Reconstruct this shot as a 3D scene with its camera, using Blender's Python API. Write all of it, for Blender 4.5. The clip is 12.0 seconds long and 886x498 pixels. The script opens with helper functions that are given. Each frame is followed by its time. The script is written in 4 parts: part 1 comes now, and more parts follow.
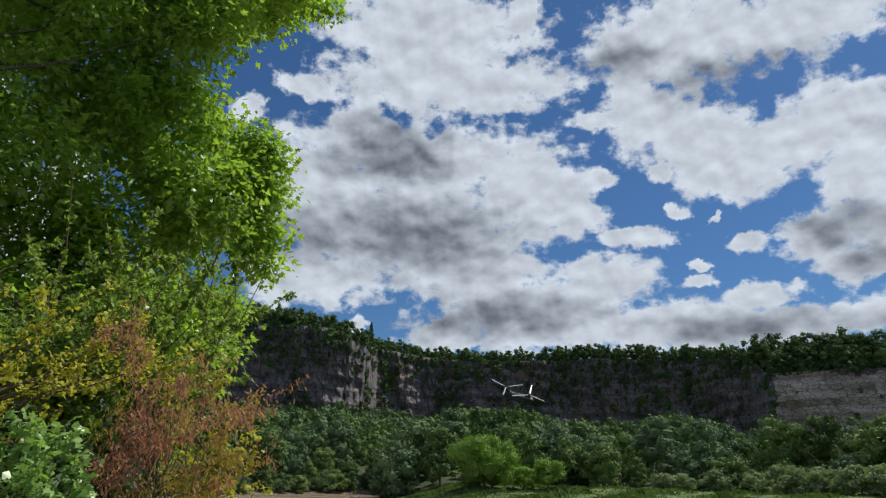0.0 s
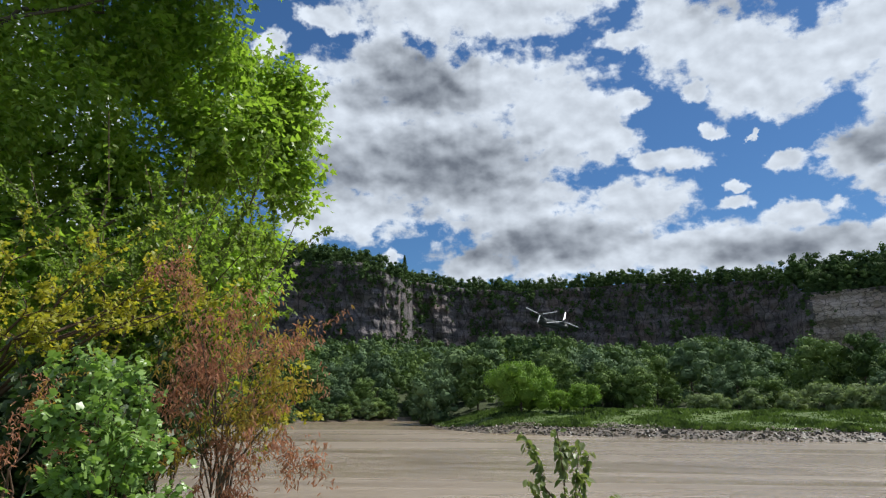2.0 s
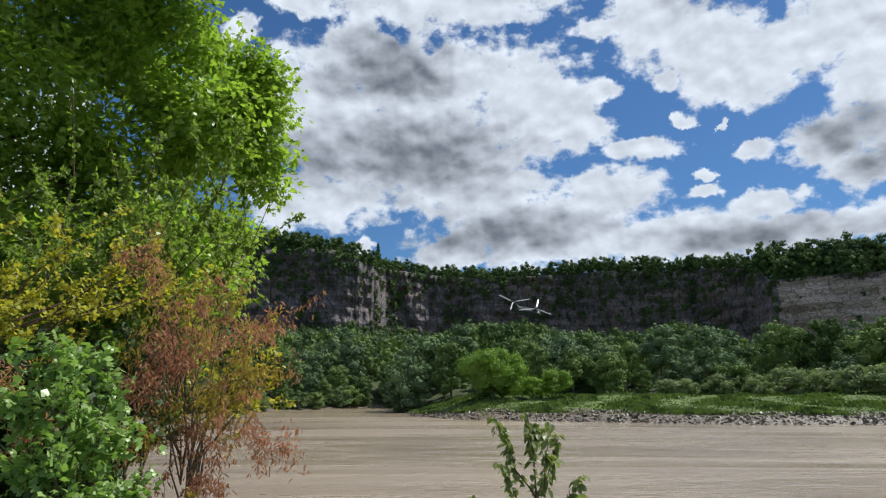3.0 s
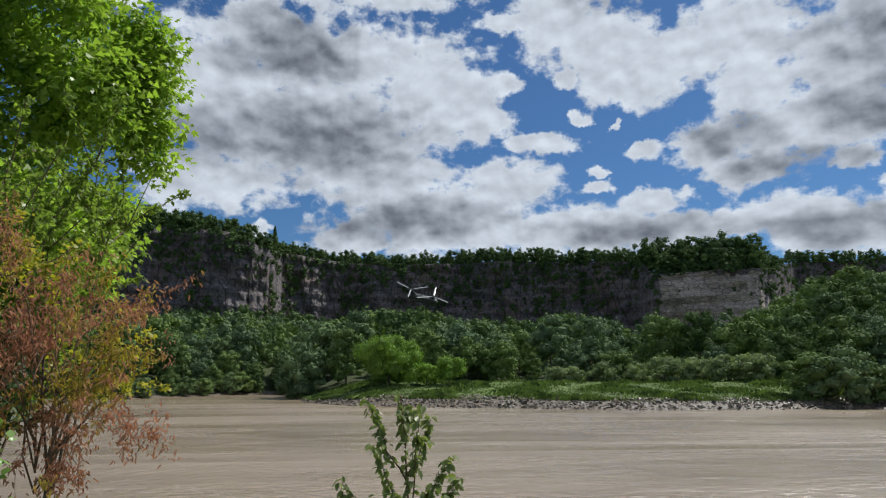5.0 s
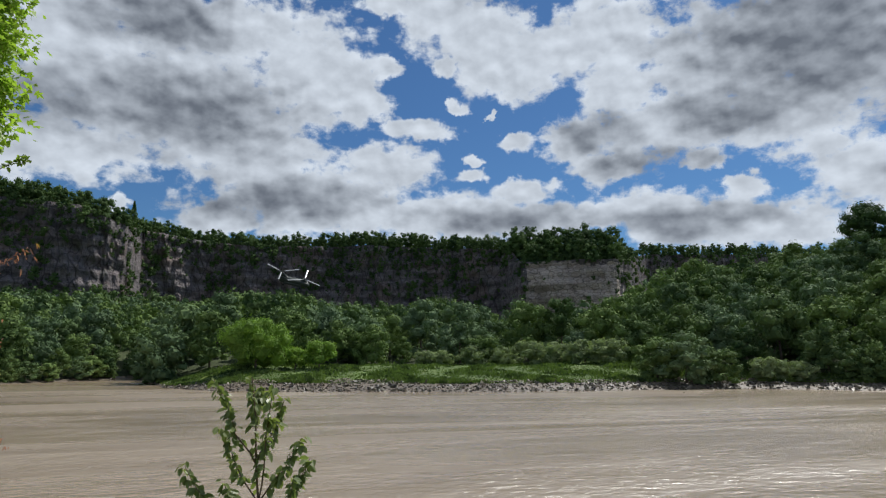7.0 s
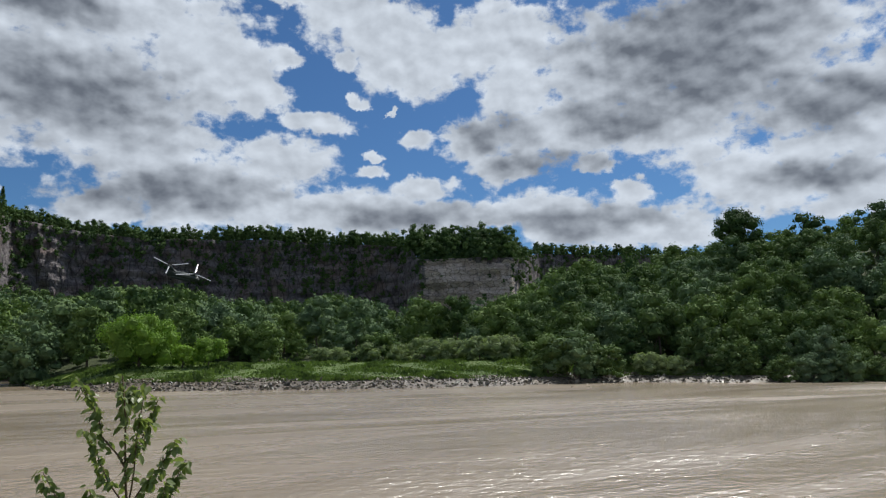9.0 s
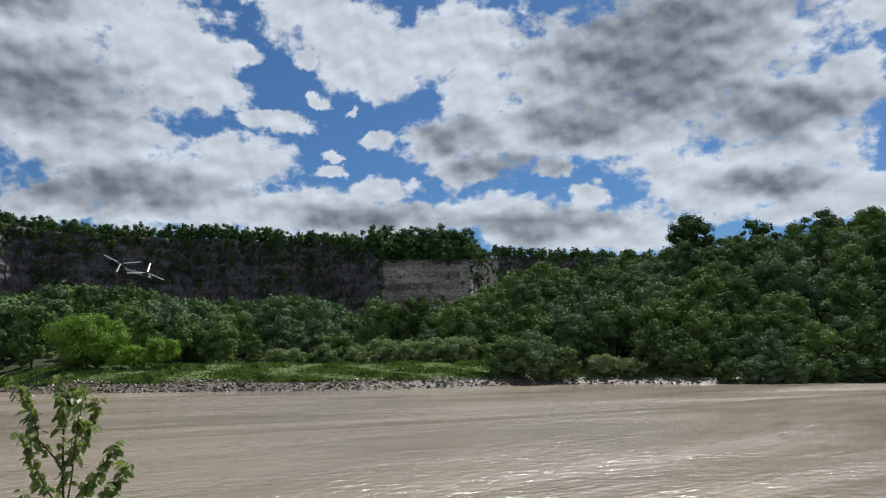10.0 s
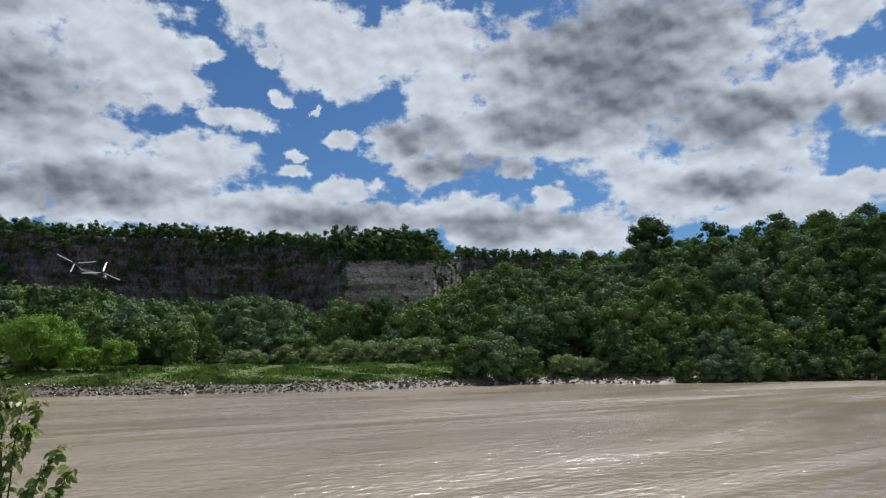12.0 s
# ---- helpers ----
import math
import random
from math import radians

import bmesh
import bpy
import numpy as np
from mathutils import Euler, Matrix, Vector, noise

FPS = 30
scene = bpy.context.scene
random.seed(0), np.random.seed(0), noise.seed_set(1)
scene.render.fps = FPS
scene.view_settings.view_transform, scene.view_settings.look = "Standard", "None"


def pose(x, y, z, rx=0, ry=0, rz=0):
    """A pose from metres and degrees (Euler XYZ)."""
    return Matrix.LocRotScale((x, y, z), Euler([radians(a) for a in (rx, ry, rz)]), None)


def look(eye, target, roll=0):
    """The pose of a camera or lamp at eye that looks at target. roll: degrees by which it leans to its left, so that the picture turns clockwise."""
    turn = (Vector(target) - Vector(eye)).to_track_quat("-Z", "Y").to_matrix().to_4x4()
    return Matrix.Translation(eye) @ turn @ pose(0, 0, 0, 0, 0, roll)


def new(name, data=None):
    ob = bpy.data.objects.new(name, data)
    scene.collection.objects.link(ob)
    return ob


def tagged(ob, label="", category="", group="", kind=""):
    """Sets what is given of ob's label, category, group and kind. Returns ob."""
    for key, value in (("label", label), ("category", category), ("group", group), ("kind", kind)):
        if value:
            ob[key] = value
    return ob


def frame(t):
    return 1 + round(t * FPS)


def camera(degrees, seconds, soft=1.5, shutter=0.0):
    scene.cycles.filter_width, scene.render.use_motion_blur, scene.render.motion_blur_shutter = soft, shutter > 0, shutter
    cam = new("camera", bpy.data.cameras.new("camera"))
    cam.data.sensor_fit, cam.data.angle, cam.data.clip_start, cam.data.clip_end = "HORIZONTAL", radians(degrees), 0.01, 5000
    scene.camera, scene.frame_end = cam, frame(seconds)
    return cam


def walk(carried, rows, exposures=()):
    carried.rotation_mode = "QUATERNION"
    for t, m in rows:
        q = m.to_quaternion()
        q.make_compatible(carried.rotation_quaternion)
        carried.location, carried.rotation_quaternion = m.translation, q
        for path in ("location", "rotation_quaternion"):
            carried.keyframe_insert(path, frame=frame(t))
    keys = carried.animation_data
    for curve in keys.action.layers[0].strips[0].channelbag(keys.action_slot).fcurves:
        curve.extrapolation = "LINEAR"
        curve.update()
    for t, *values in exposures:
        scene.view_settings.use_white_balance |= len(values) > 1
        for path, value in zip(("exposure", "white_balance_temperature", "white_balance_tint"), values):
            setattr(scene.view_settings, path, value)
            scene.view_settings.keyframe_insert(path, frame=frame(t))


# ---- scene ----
EYE = 5.5
cam = camera(66.32, 12.0, 1.2)
# seconds, metres right, metres up from the first eye, yaw, pitch, roll
ROWS = [
    (0.0, 0.0, 0.0, 0.0, 18.63, -1.86),
    (0.5, 0.0, 0.0, 0.79, 16.18, -1.62),
    (1.0, -0.01, -0.01, 1.66, 14.84, -1.13),
    (1.5, -0.035, -0.02, 2.32, 13.8, -0.55),
    (2.0, -0.06, -0.025, 2.59, 12.8, -0.42),
    (2.5, -0.06, -0.03, 2.22, 12.23, -0.11),
    (3.0, -0.05, -0.04, 0.3, 11.77, 0.03),
    (5.0, 0.05, -0.06, -8.32, 10.69, -0.14),
    (5.5, 0.06, -0.065, -10.8, 10.2, 0.0),
    (6.0, 0.065, -0.07, -13.28, 9.97, 0.11),
    (6.5, 0.09, -0.07, -16.1, 9.96, 0.05),
    (7.0, 0.12, -0.075, -19.08, 9.38, 0.0),
    (9.0, 0.17, -0.08, -27.75, 9.08, 0.39),
    (9.5, 0.18, -0.08, -29.56, 8.92, 0.39),
    (10.0, 0.2, -0.085, -31.24, 9.19, 0.24),
    (10.5, 0.215, -0.085, -32.38, 9.43, 0.58),
    (11.0, 0.22, -0.085, -32.87, 9.43, 0.9),
    (11.5, 0.23, -0.09, -33.33, 9.11, 0.88),
    (12.0, 0.24, -0.09, -34.35, 9.23, 0.51),
]


def aim(x, z, yaw, pitch, roll):
    return pose(x, 0, EYE + z, 0, 0, yaw) @ pose(0, 0, 0, 90 + pitch) @ pose(0, 0, 0, 0, 0, -roll)


walk(cam, [(t, aim(x, z, yaw, pitch, roll)) for t, x, z, yaw, pitch, roll in ROWS], ((0.0, -0.02, 6150, 8), (0.5, 0.05, 6150, 8), (1.5, 0.16, 6150, 8), (3.0, 0.24, 6150, 8), (5.0, 0.0, 6150, 8), (12.0, -0.03, 6150, 8)))

# ---- light ----
SUN_BEARING, SUN_HEIGHT = 62.0, 55.0
sun = new("sun", bpy.data.lights.new("sun", "SUN"))
sun.data.energy, sun.data.angle, sun.data.color = 5.0, radians(0.53), (1.0, 0.95, 0.86)
toward_sun = Vector((math.sin(radians(SUN_BEARING)) * math.cos(radians(SUN_HEIGHT)), math.cos(radians(SUN_BEARING)) * math.cos(radians(SUN_HEIGHT)), math.sin(radians(SUN_HEIGHT))))
sun.matrix_world = look(toward_sun * 300, (0, 0, 0))


class Nodes:
    """Builds a node tree in few words."""

    def __init__(self, tree):
        self.tree = tree

    def add(self, kind, inputs=None, operation=None):
        n = self.tree.nodes.new(kind)
        if operation:
            n.operation = operation
        for k, v in (inputs or {}).items():
            if isinstance(v, bpy.types.NodeSocket):
                self.tree.links.new(v, n.inputs[k])
            else:
                n.inputs[k].default_value = v
        return n

    def math(self, op, a, b=0.0, c=0.0):
        return self.add("ShaderNodeMath", {0: a, 1: b, 2: c}, operation=op).outputs[0]

    def ramp(self, value, low, high, to_low=0.0, to_high=1.0, smooth=True):
        n = self.add("ShaderNodeMapRange", {0: value, 1: low, 2: high, 3: to_low, 4: to_high})
        n.interpolation_type = "SMOOTHSTEP" if smooth else "LINEAR"
        return n.outputs[0]

    def noise(self, vector, scale, detail=4.0, rough=0.55, distortion=0.0):
        return self.add("ShaderNodeTexNoise", {"Vector": vector, "Scale": scale, "Detail": detail, "Roughness": rough, "Distortion": distortion}).outputs[0]

    def mix(self, fac, a, b, blend="MIX"):
        n = self.tree.nodes.new("ShaderNodeMix")
        n.data_type, n.blend_type = "RGBA", blend
        for k, v in ((0, fac), (6, a), (7, b)):
            if isinstance(v, bpy.types.NodeSocket):
                self.tree.links.new(v, n.inputs[k])
            else:
                n.inputs[k].default_value = (*v, 1) if isinstance(v, tuple) and len(v) == 3 else v
        return n.outputs[2]


# broken cumulus: bearing, height angle, half width, half height (degrees)
WEST = [(-3.9, 20.5, 12.7, 5.1), (-2.1, 26.2, 14.9, 2.9), (6.9, 23.0, 5.3, 4.8), (11.9, 21.3, 2.7, 1.6), (-10.8, 15.7, 6.3, 2.5), (1.6, 17.2, 8.1, 2.7), (-13.8, 23.2, 4.3, 2.3), (-11.6, 23.1, 4.5, 5.5), (-18.1, 28.5, 1.7, 1.1), (-13.1, 31.2, 3.1, 1.2), (-13.7, 15.0, 3.3, 2.3), (-8.1, 28.8, 3.2, 1.8), (10.9, 22.9, 3.0, 2.8), (0.4, 32.3, 13.5, 2.7), (-2.0, 36.2, 10.6, 4.3), (7.5, 37.5, 1.7, 2.5)]
LOW = [(14.4, 16.5, 4.7, 1.8), (4.4, 15.1, 6.0, 1.8), (8.2, 13.0, 10.3, 3.3), (19.9, 11.8, 9.7, 2.4), (27.1, 11.7, 7.1, 1.7), (-7.2, 11.9, 0.9, 0.9), (0.6, 11.2, 4.4, 1.6), (26.2, 14.1, 3.1, 1.2), (36.0, 12.1, 4.9, 1.9), (31.8, 11.8, 3.7, 1.4), (41.5, 10.9, 6.2, 1.8), (38.5, 11.1, 5.3, 2.4), (44.7, 10.2, 7.5, 1.9), (54.0, 12.6, 5.6, 2.0), (59.5, 13.0, 5.2, 1.7), (51.8, 14.2, 4.0, 1.8), (65.2, 12.1, 4.3, 1.1), (62.1, 11.0, 7.6, 1.3), (68.0, 12.3, 2.0, 1.0)]
MIDDLE = [(24.9, 23.4, 5.2, 2.0), (21.9, 27.0, 6.1, 2.6), (29.4, 25.3, 5.4, 2.6), (19.4, 29.1, 4.6, 2.1), (33.9, 26.2, 5.2, 3.0), (14.8, 28.9, 3.1, 0.8), (34.6, 22.3, 3.7, 3.1), (22.2, 34.3, 9.7, 3.7), (31.9, 33.9, 8.3, 2.7), (17.3, 29.8, 3.0, 3.5), (25.3, 25.0, 6.5, 1.9), (33.0, 25.9, 5.0, 3.6), (19.3, 24.6, 1.4, 1.1)]
EAST = [(43.7, 23.2, 9.2, 4.5), (39.0, 18.7, 8.3, 2.8), (30.7, 18.1, 3.3, 1.9), (33.4, 15.8, 3.7, 1.4), (47.4, 18.8, 5.8, 3.3), (51.6, 22.5, 6.5, 4.6), (52.5, 24.3, 11.4, 5.1), (58.7, 18.7, 7.0, 3.0), (63.6, 20.0, 2.7, 2.4), (47.5, 19.1, 7.1, 3.2), (60.5, 15.4, 4.4, 2.1), (66.4, 24.5, 3.3, 1.7), (68.1, 18.3, 2.6, 2.7), (49.6, 15.7, 1.8, 1.4), (56.3, 15.1, 3.8, 1.5)]
PUFFS = [(16.9, 19.3, 3.5, 0.9), (13.6, 24.3, 2.4, 0.8), (25.6, 18.2, 1.5, 0.9), (21.6, 15.5, 1.3, 0.7), (21.7, 16.8, 1.0, 0.4), (22.9, 20.5, 0.4, 0.3), (43.8, 13.4, 1.9, 1.0), (40.8, 15.9, 1.9, 1.0), (43.9, 13.1, 1.9, 1.0), (41.1, 15.8, 1.8, 0.9), (23.4, 20.6, 0.5, 0.4), (20.6, 21.2, 1.0, 0.5)]
SHADED = [(51.0, 26.5, 11.0, 3.5), (50.0, 21.5, 9.0, 3.0), (-2.5, 19.0, 5.6, 1.9), (-5.6, 25.7, 6.3, 1.8), (6.4, 13.4, 7.0, 1.6), (1.8, 12.2, 5.3, 1.1), (42.5, 19.2, 4.6, 2.1), (47.1, 24.2, 7.2, 2.6), (36.6, 15.8, 5.4, 1.1), (49.1, 23.8, 9.4, 2.6), (58.6, 18.1, 7.0, 1.9), (45.1, 18.8, 2.9, 1.6), (24.7, 11.5, 7.2, 1.2), (-12.9, 18.6, 5.1, 2.4), (-2.3, 19.5, 8.5, 3.3), (-5.2, 26.5, 5.7, 2.8), (40.0, 11.1, 5.8, 1.2), (57.4, 13.2, 4.6, 1.1), (67.8, 17.1, 2.1, 1.6), (26.1, 31.1, 6.3, 1.6), (32.2, 18.6, 3.3, 1.6), (16.5, 33.4, 3.6, 1.3)]
world = bpy.data.worlds.new("sky")
scene.world = world
world.use_nodes = True
world.node_tree.nodes.clear()
w = Nodes(world.node_tree)
sky = world.node_tree.nodes.new("ShaderNodeTexSky")
sky.sky_type, sky.sun_disc, sky.sun_elevation, sky.sun_rotation = "NISHITA", False, radians(SUN_HEIGHT), radians(SUN_BEARING)
sky.air_density, sky.dust_density, sky.ozone_density = 1.0, 0.4, 2.0
way = w.add("ShaderNodeTexCoord").outputs["Generated"]
xyz = w.add("ShaderNodeSeparateXYZ", {0: way}).outputs
bearing = w.math("MULTIPLY", w.math("ARCTAN2", xyz[0], xyz[1]), 57.2958)
rise = w.math("MULTIPLY", w.math("ARCSINE", xyz[2]), 57.2958)
flat = w.add("ShaderNodeCombineXYZ", {0: bearing, 1: rise}).outputs[0]


def vmath(op, a, b):
    return w.add("ShaderNodeVectorMath", {0: a, 1: b}, op)


def reach(point, ellipses):
    """The least elliptic distance from the point to a list of clouds: 0 in the middle, 1 at the rim."""
    least = None
    for x, y, rx, ry in ellipses:
        away = vmath("LENGTH", vmath("MULTIPLY", vmath("SUBTRACT", point, (x, y, 0)).outputs[0], (1 / rx, 1 / ry, 0)).outputs[0], (0, 0, 0)).outputs["Value"]
        least = away if least is None else w.add("ShaderNodeMath", {0: least, 1: away, 2: 0.25}, "SMOOTH_MIN").outputs[0]
    return least


drift = w.add("ShaderNodeTexNoise", {"Vector": flat, "Scale": 0.55, "Detail": 8.0, "Roughness": 0.62})
bent = vmath("ADD", flat, vmath("MULTIPLY", vmath("SUBTRACT", drift.outputs["Color"], (0.5, 0.5, 0.5)).outputs[0], (3.0, 2.2, 0)).outputs[0]).outputs[0]
stretched = vmath("MULTIPLY", flat, (1.0, 1.4, 1.0)).outputs[0]
billow = w.noise(stretched, 0.45, 9.0, 0.6)
puff = w.noise(stretched, 0.42, 3.0, 0.45)
under = w.noise(vmath("ADD", stretched, (0.35, 0.95, 0)).outputs[0], 0.42, 3.0, 0.45)
soft = w.noise(stretched, 0.16, 3.0, 0.5)
broad = w.noise(flat, 0.045, 6.0, 0.55)
# beyond the banks that stand over the gorge, the same broken cloud goes on
aside = w.math("MAXIMUM", w.ramp(w.math("ABSOLUTE", w.math("SUBTRACT", bearing, 25.0)), 46.0, 56.0), w.ramp(rise, 42.0, 52.0))
other = w.math("ADD", w.ramp(broad, 0.4, 0.62, 1.7, 0.2, False), w.math("MULTIPLY", w.math("SUBTRACT", 1.0, aside), 5.0))
rim = w.math("MINIMUM", reach(bent, WEST + LOW + MIDDLE + EAST + PUFFS), other)
depth = w.math("ADD", w.math("SUBTRACT", 1.0, rim), w.math("MULTIPLY", w.math("SUBTRACT", billow, 0.5), 1.9))
cover = w.ramp(depth, -0.16, 0.3)
sway = w.add("ShaderNodeTexNoise", {"Vector": flat, "Scale": 0.3, "Detail": 2.0})
swayed = vmath("ADD", flat, vmath("MULTIPLY", vmath("SUBTRACT", sway.outputs["Color"], (0.5, 0.5, 0.5)).outputs[0], (4.0, 2.6, 0)).outputs[0]).outputs[0]
dim = w.ramp(w.math("ADD", reach(swayed, SHADED), w.math("MULTIPLY", w.math("SUBTRACT", puff, 0.5), 0.7)), 1.6, 0.2)
lumps = w.math("ADD", w.math("MULTIPLY", w.math("SUBTRACT", puff, under), 0.75), w.math("MULTIPLY", w.math("SUBTRACT", billow, 0.5), 0.25))
light = w.math("ADD", w.math("ADD", 0.76, lumps), w.math("MULTIPLY", dim, -0.62))
light = w.math("ADD", light, w.math("MULTIPLY", w.math("SUBTRACT", soft, 0.5), 0.3))
light = w.math("ADD", light, w.ramp(depth, 0.6, 0.05, 0.0, 0.14))
cloud_colour = w.mix(w.ramp(light, 0.0, 1.0, 0.0, 1.0, False), (0.145, 0.16, 0.19), (0.71, 0.745, 0.8))
blue = w.mix(1.0, sky.outputs[0], (0.036, 0.053, 0.07), "MULTIPLY")
final = w.mix(cover, blue, cloud_colour)
back_node = w.add("ShaderNodeBackground", {"Color": final, "Strength": 1.0})
world.node_tree.links.new(back_node.outputs[0], w.add("ShaderNodeOutputWorld").inputs[0])

# ---- materials ----
def material(name, build):
    m = bpy.data.materials.new(name)
    m.use_nodes = True
    m.node_tree.nodes.clear()
    n = Nodes(m.node_tree)
    out = m.node_tree.nodes.new("ShaderNodeOutputMaterial")
    m.node_tree.links.new(build(n), out.inputs[0])
    return m


def solid(n, colour, rough=0.8, bump=None, strength=0.4, distance=0.1, metal=0.0, spec=0.3):
    ins = {"Base Color": colour if isinstance(colour, bpy.types.NodeSocket) else (*colour, 1), "Roughness": rough, "Metallic": metal, "Specular IOR Level": spec}
    if bump is not None:
        ins["Normal"] = n.add("ShaderNodeBump", {"Height": bump, "Strength": strength, "Distance": distance}).outputs[0]
    return n.add("ShaderNodeBsdfPrincipled", ins).outputs[0]


def place(n):
    return n.add("ShaderNodeTexCoord").outputs["Object"]


def where(n):
    return n.add("ShaderNodeNewGeometry").outputs["Position"]


def leaf_material(name, dark, light, through_colour, gloss=0.45, through_share=0.35, tint=None, spec=0.3, other=None):
    def build(n):
        island = n.add("ShaderNodeNewGeometry").outputs["Random Per Island"]
        own = n.add("ShaderNodeObjectInfo").outputs["Random"]
        attribute = n.add("ShaderNodeAttribute")
        attribute.attribute_name = "tone"
        tree = n.math("FRACT", n.math("ADD", own, attribute.outputs["Fac"]))
        patch = n.ramp(n.noise(where(n), 0.16, 2.0), 0.35, 0.65)
        fac = n.math("MULTIPLY_ADD", island, 0.3, n.math("MULTIPLY_ADD", patch, 0.14, n.math("MULTIPLY", tree, 0.56)))
        colour = n.mix(fac, dark, light)
        if other:
            colour = n.mix(n.ramp(n.math("FRACT", n.math("MULTIPLY", tree, 7.31)), 0.5, 0.95, 0.0, 0.8), colour, other)
        if tint:
            colour = n.mix(n.ramp(n.noise(where(n), tint[1], 2.0), 0.5, 0.62), colour, tint[0])
        p = n.add("ShaderNodeBsdfPrincipled", {"Base Color": colour, "Roughness": gloss, "Specular IOR Level": spec}).outputs[0]
        t = n.add("ShaderNodeBsdfTranslucent", {"Color": n.mix(1.0, colour, through_colour, "MULTIPLY")}).outputs[0]
        return n.add("ShaderNodeMixShader", {0: through_share, 1: p, 2: t}).outputs[0]
    return material(name, build)


far_leaf = leaf_material("far_foliage", (0.028, 0.06, 0.024), (0.18, 0.25, 0.07), (1.6, 1.9, 1.0), 0.8, 0.08, None, 0.1, (0.125, 0.18, 0.1))
dark_leaf = leaf_material("cliff_foliage", (0.032, 0.062, 0.024), (0.125, 0.185, 0.056), (1.7, 2.1, 1.0), 0.8, 0.08, None, 0.1)
oak_leaf = leaf_material("oak_foliage", (0.1, 0.175, 0.028), (0.25, 0.36, 0.06), (1.9, 2.3, 0.9), 0.7, 0.18, None, 0.15)
bush_leaf = leaf_material("willow_foliage", (0.15, 0.19, 0.09), (0.26, 0.31, 0.15), (1.6, 1.8, 1.0), 0.8, 0.25, None, 0.1)
tree_leaf = leaf_material("sycamore_leaf", (0.11, 0.17, 0.03), (0.25, 0.33, 0.06), (2.0, 2.3, 1.0), 0.38, 0.42)
thorn_leaf = leaf_material("hawthorn_leaf", (0.085, 0.13, 0.028), (0.235, 0.29, 0.065), (1.9, 2.1, 1.0), 0.45, 0.48)
green_leaf = leaf_material("bramble_leaf", (0.05, 0.1, 0.025), (0.26, 0.37, 0.11), (1.9, 2.1, 1.0), 0.36, 0.25)
yellow_leaf = leaf_material("yellowing_leaf", (0.17, 0.22, 0.035), (0.58, 0.49, 0.05), (1.6, 1.5, 0.8), 0.5, 0.45)
brown_leaf = leaf_material("withered_leaf", (0.32, 0.165, 0.11), (0.62, 0.37, 0.25), (1.5, 1.25, 1.0), 0.7, 0.4, ((0.34, 0.28, 0.05), 2.2))
sapling_leaf = leaf_material("sapling_leaf", (0.06, 0.085, 0.035), (0.22, 0.25, 0.1), (2.0, 2.2, 1.0), 0.42, 0.3)
# leaf colour kept dark to stand in for deep shade under the near trees
shade_dark_leaf = leaf_material("shade_dark_leaf", (0.028, 0.052, 0.02), (0.08, 0.12, 0.04), (1.6, 1.9, 1.0), 0.5, 0.15)
grass_leaf = leaf_material("meadow_grass", (0.05, 0.085, 0.022), (0.19, 0.255, 0.07), (1.7, 1.9, 1.0), 0.8, 0.2, ((0.045, 0.07, 0.022), 0.3), 0.1)


def bark(n):
    p = place(n)
    h = n.noise(n.add("ShaderNodeMapping", {0: p, 3: (9, 9, 2)}).outputs[0], 2.0, 6.0, 0.65)
    return solid(n, n.mix(h, (0.05, 0.038, 0.028), (0.16, 0.13, 0.1)), 0.9, h, 0.6, 0.03)


bark_material = material("bark", bark)
twig_material = material("twig", lambda n: solid(n, n.mix(n.noise(where(n), 30.0), (0.07, 0.04, 0.028), (0.2, 0.13, 0.09)), 0.85))


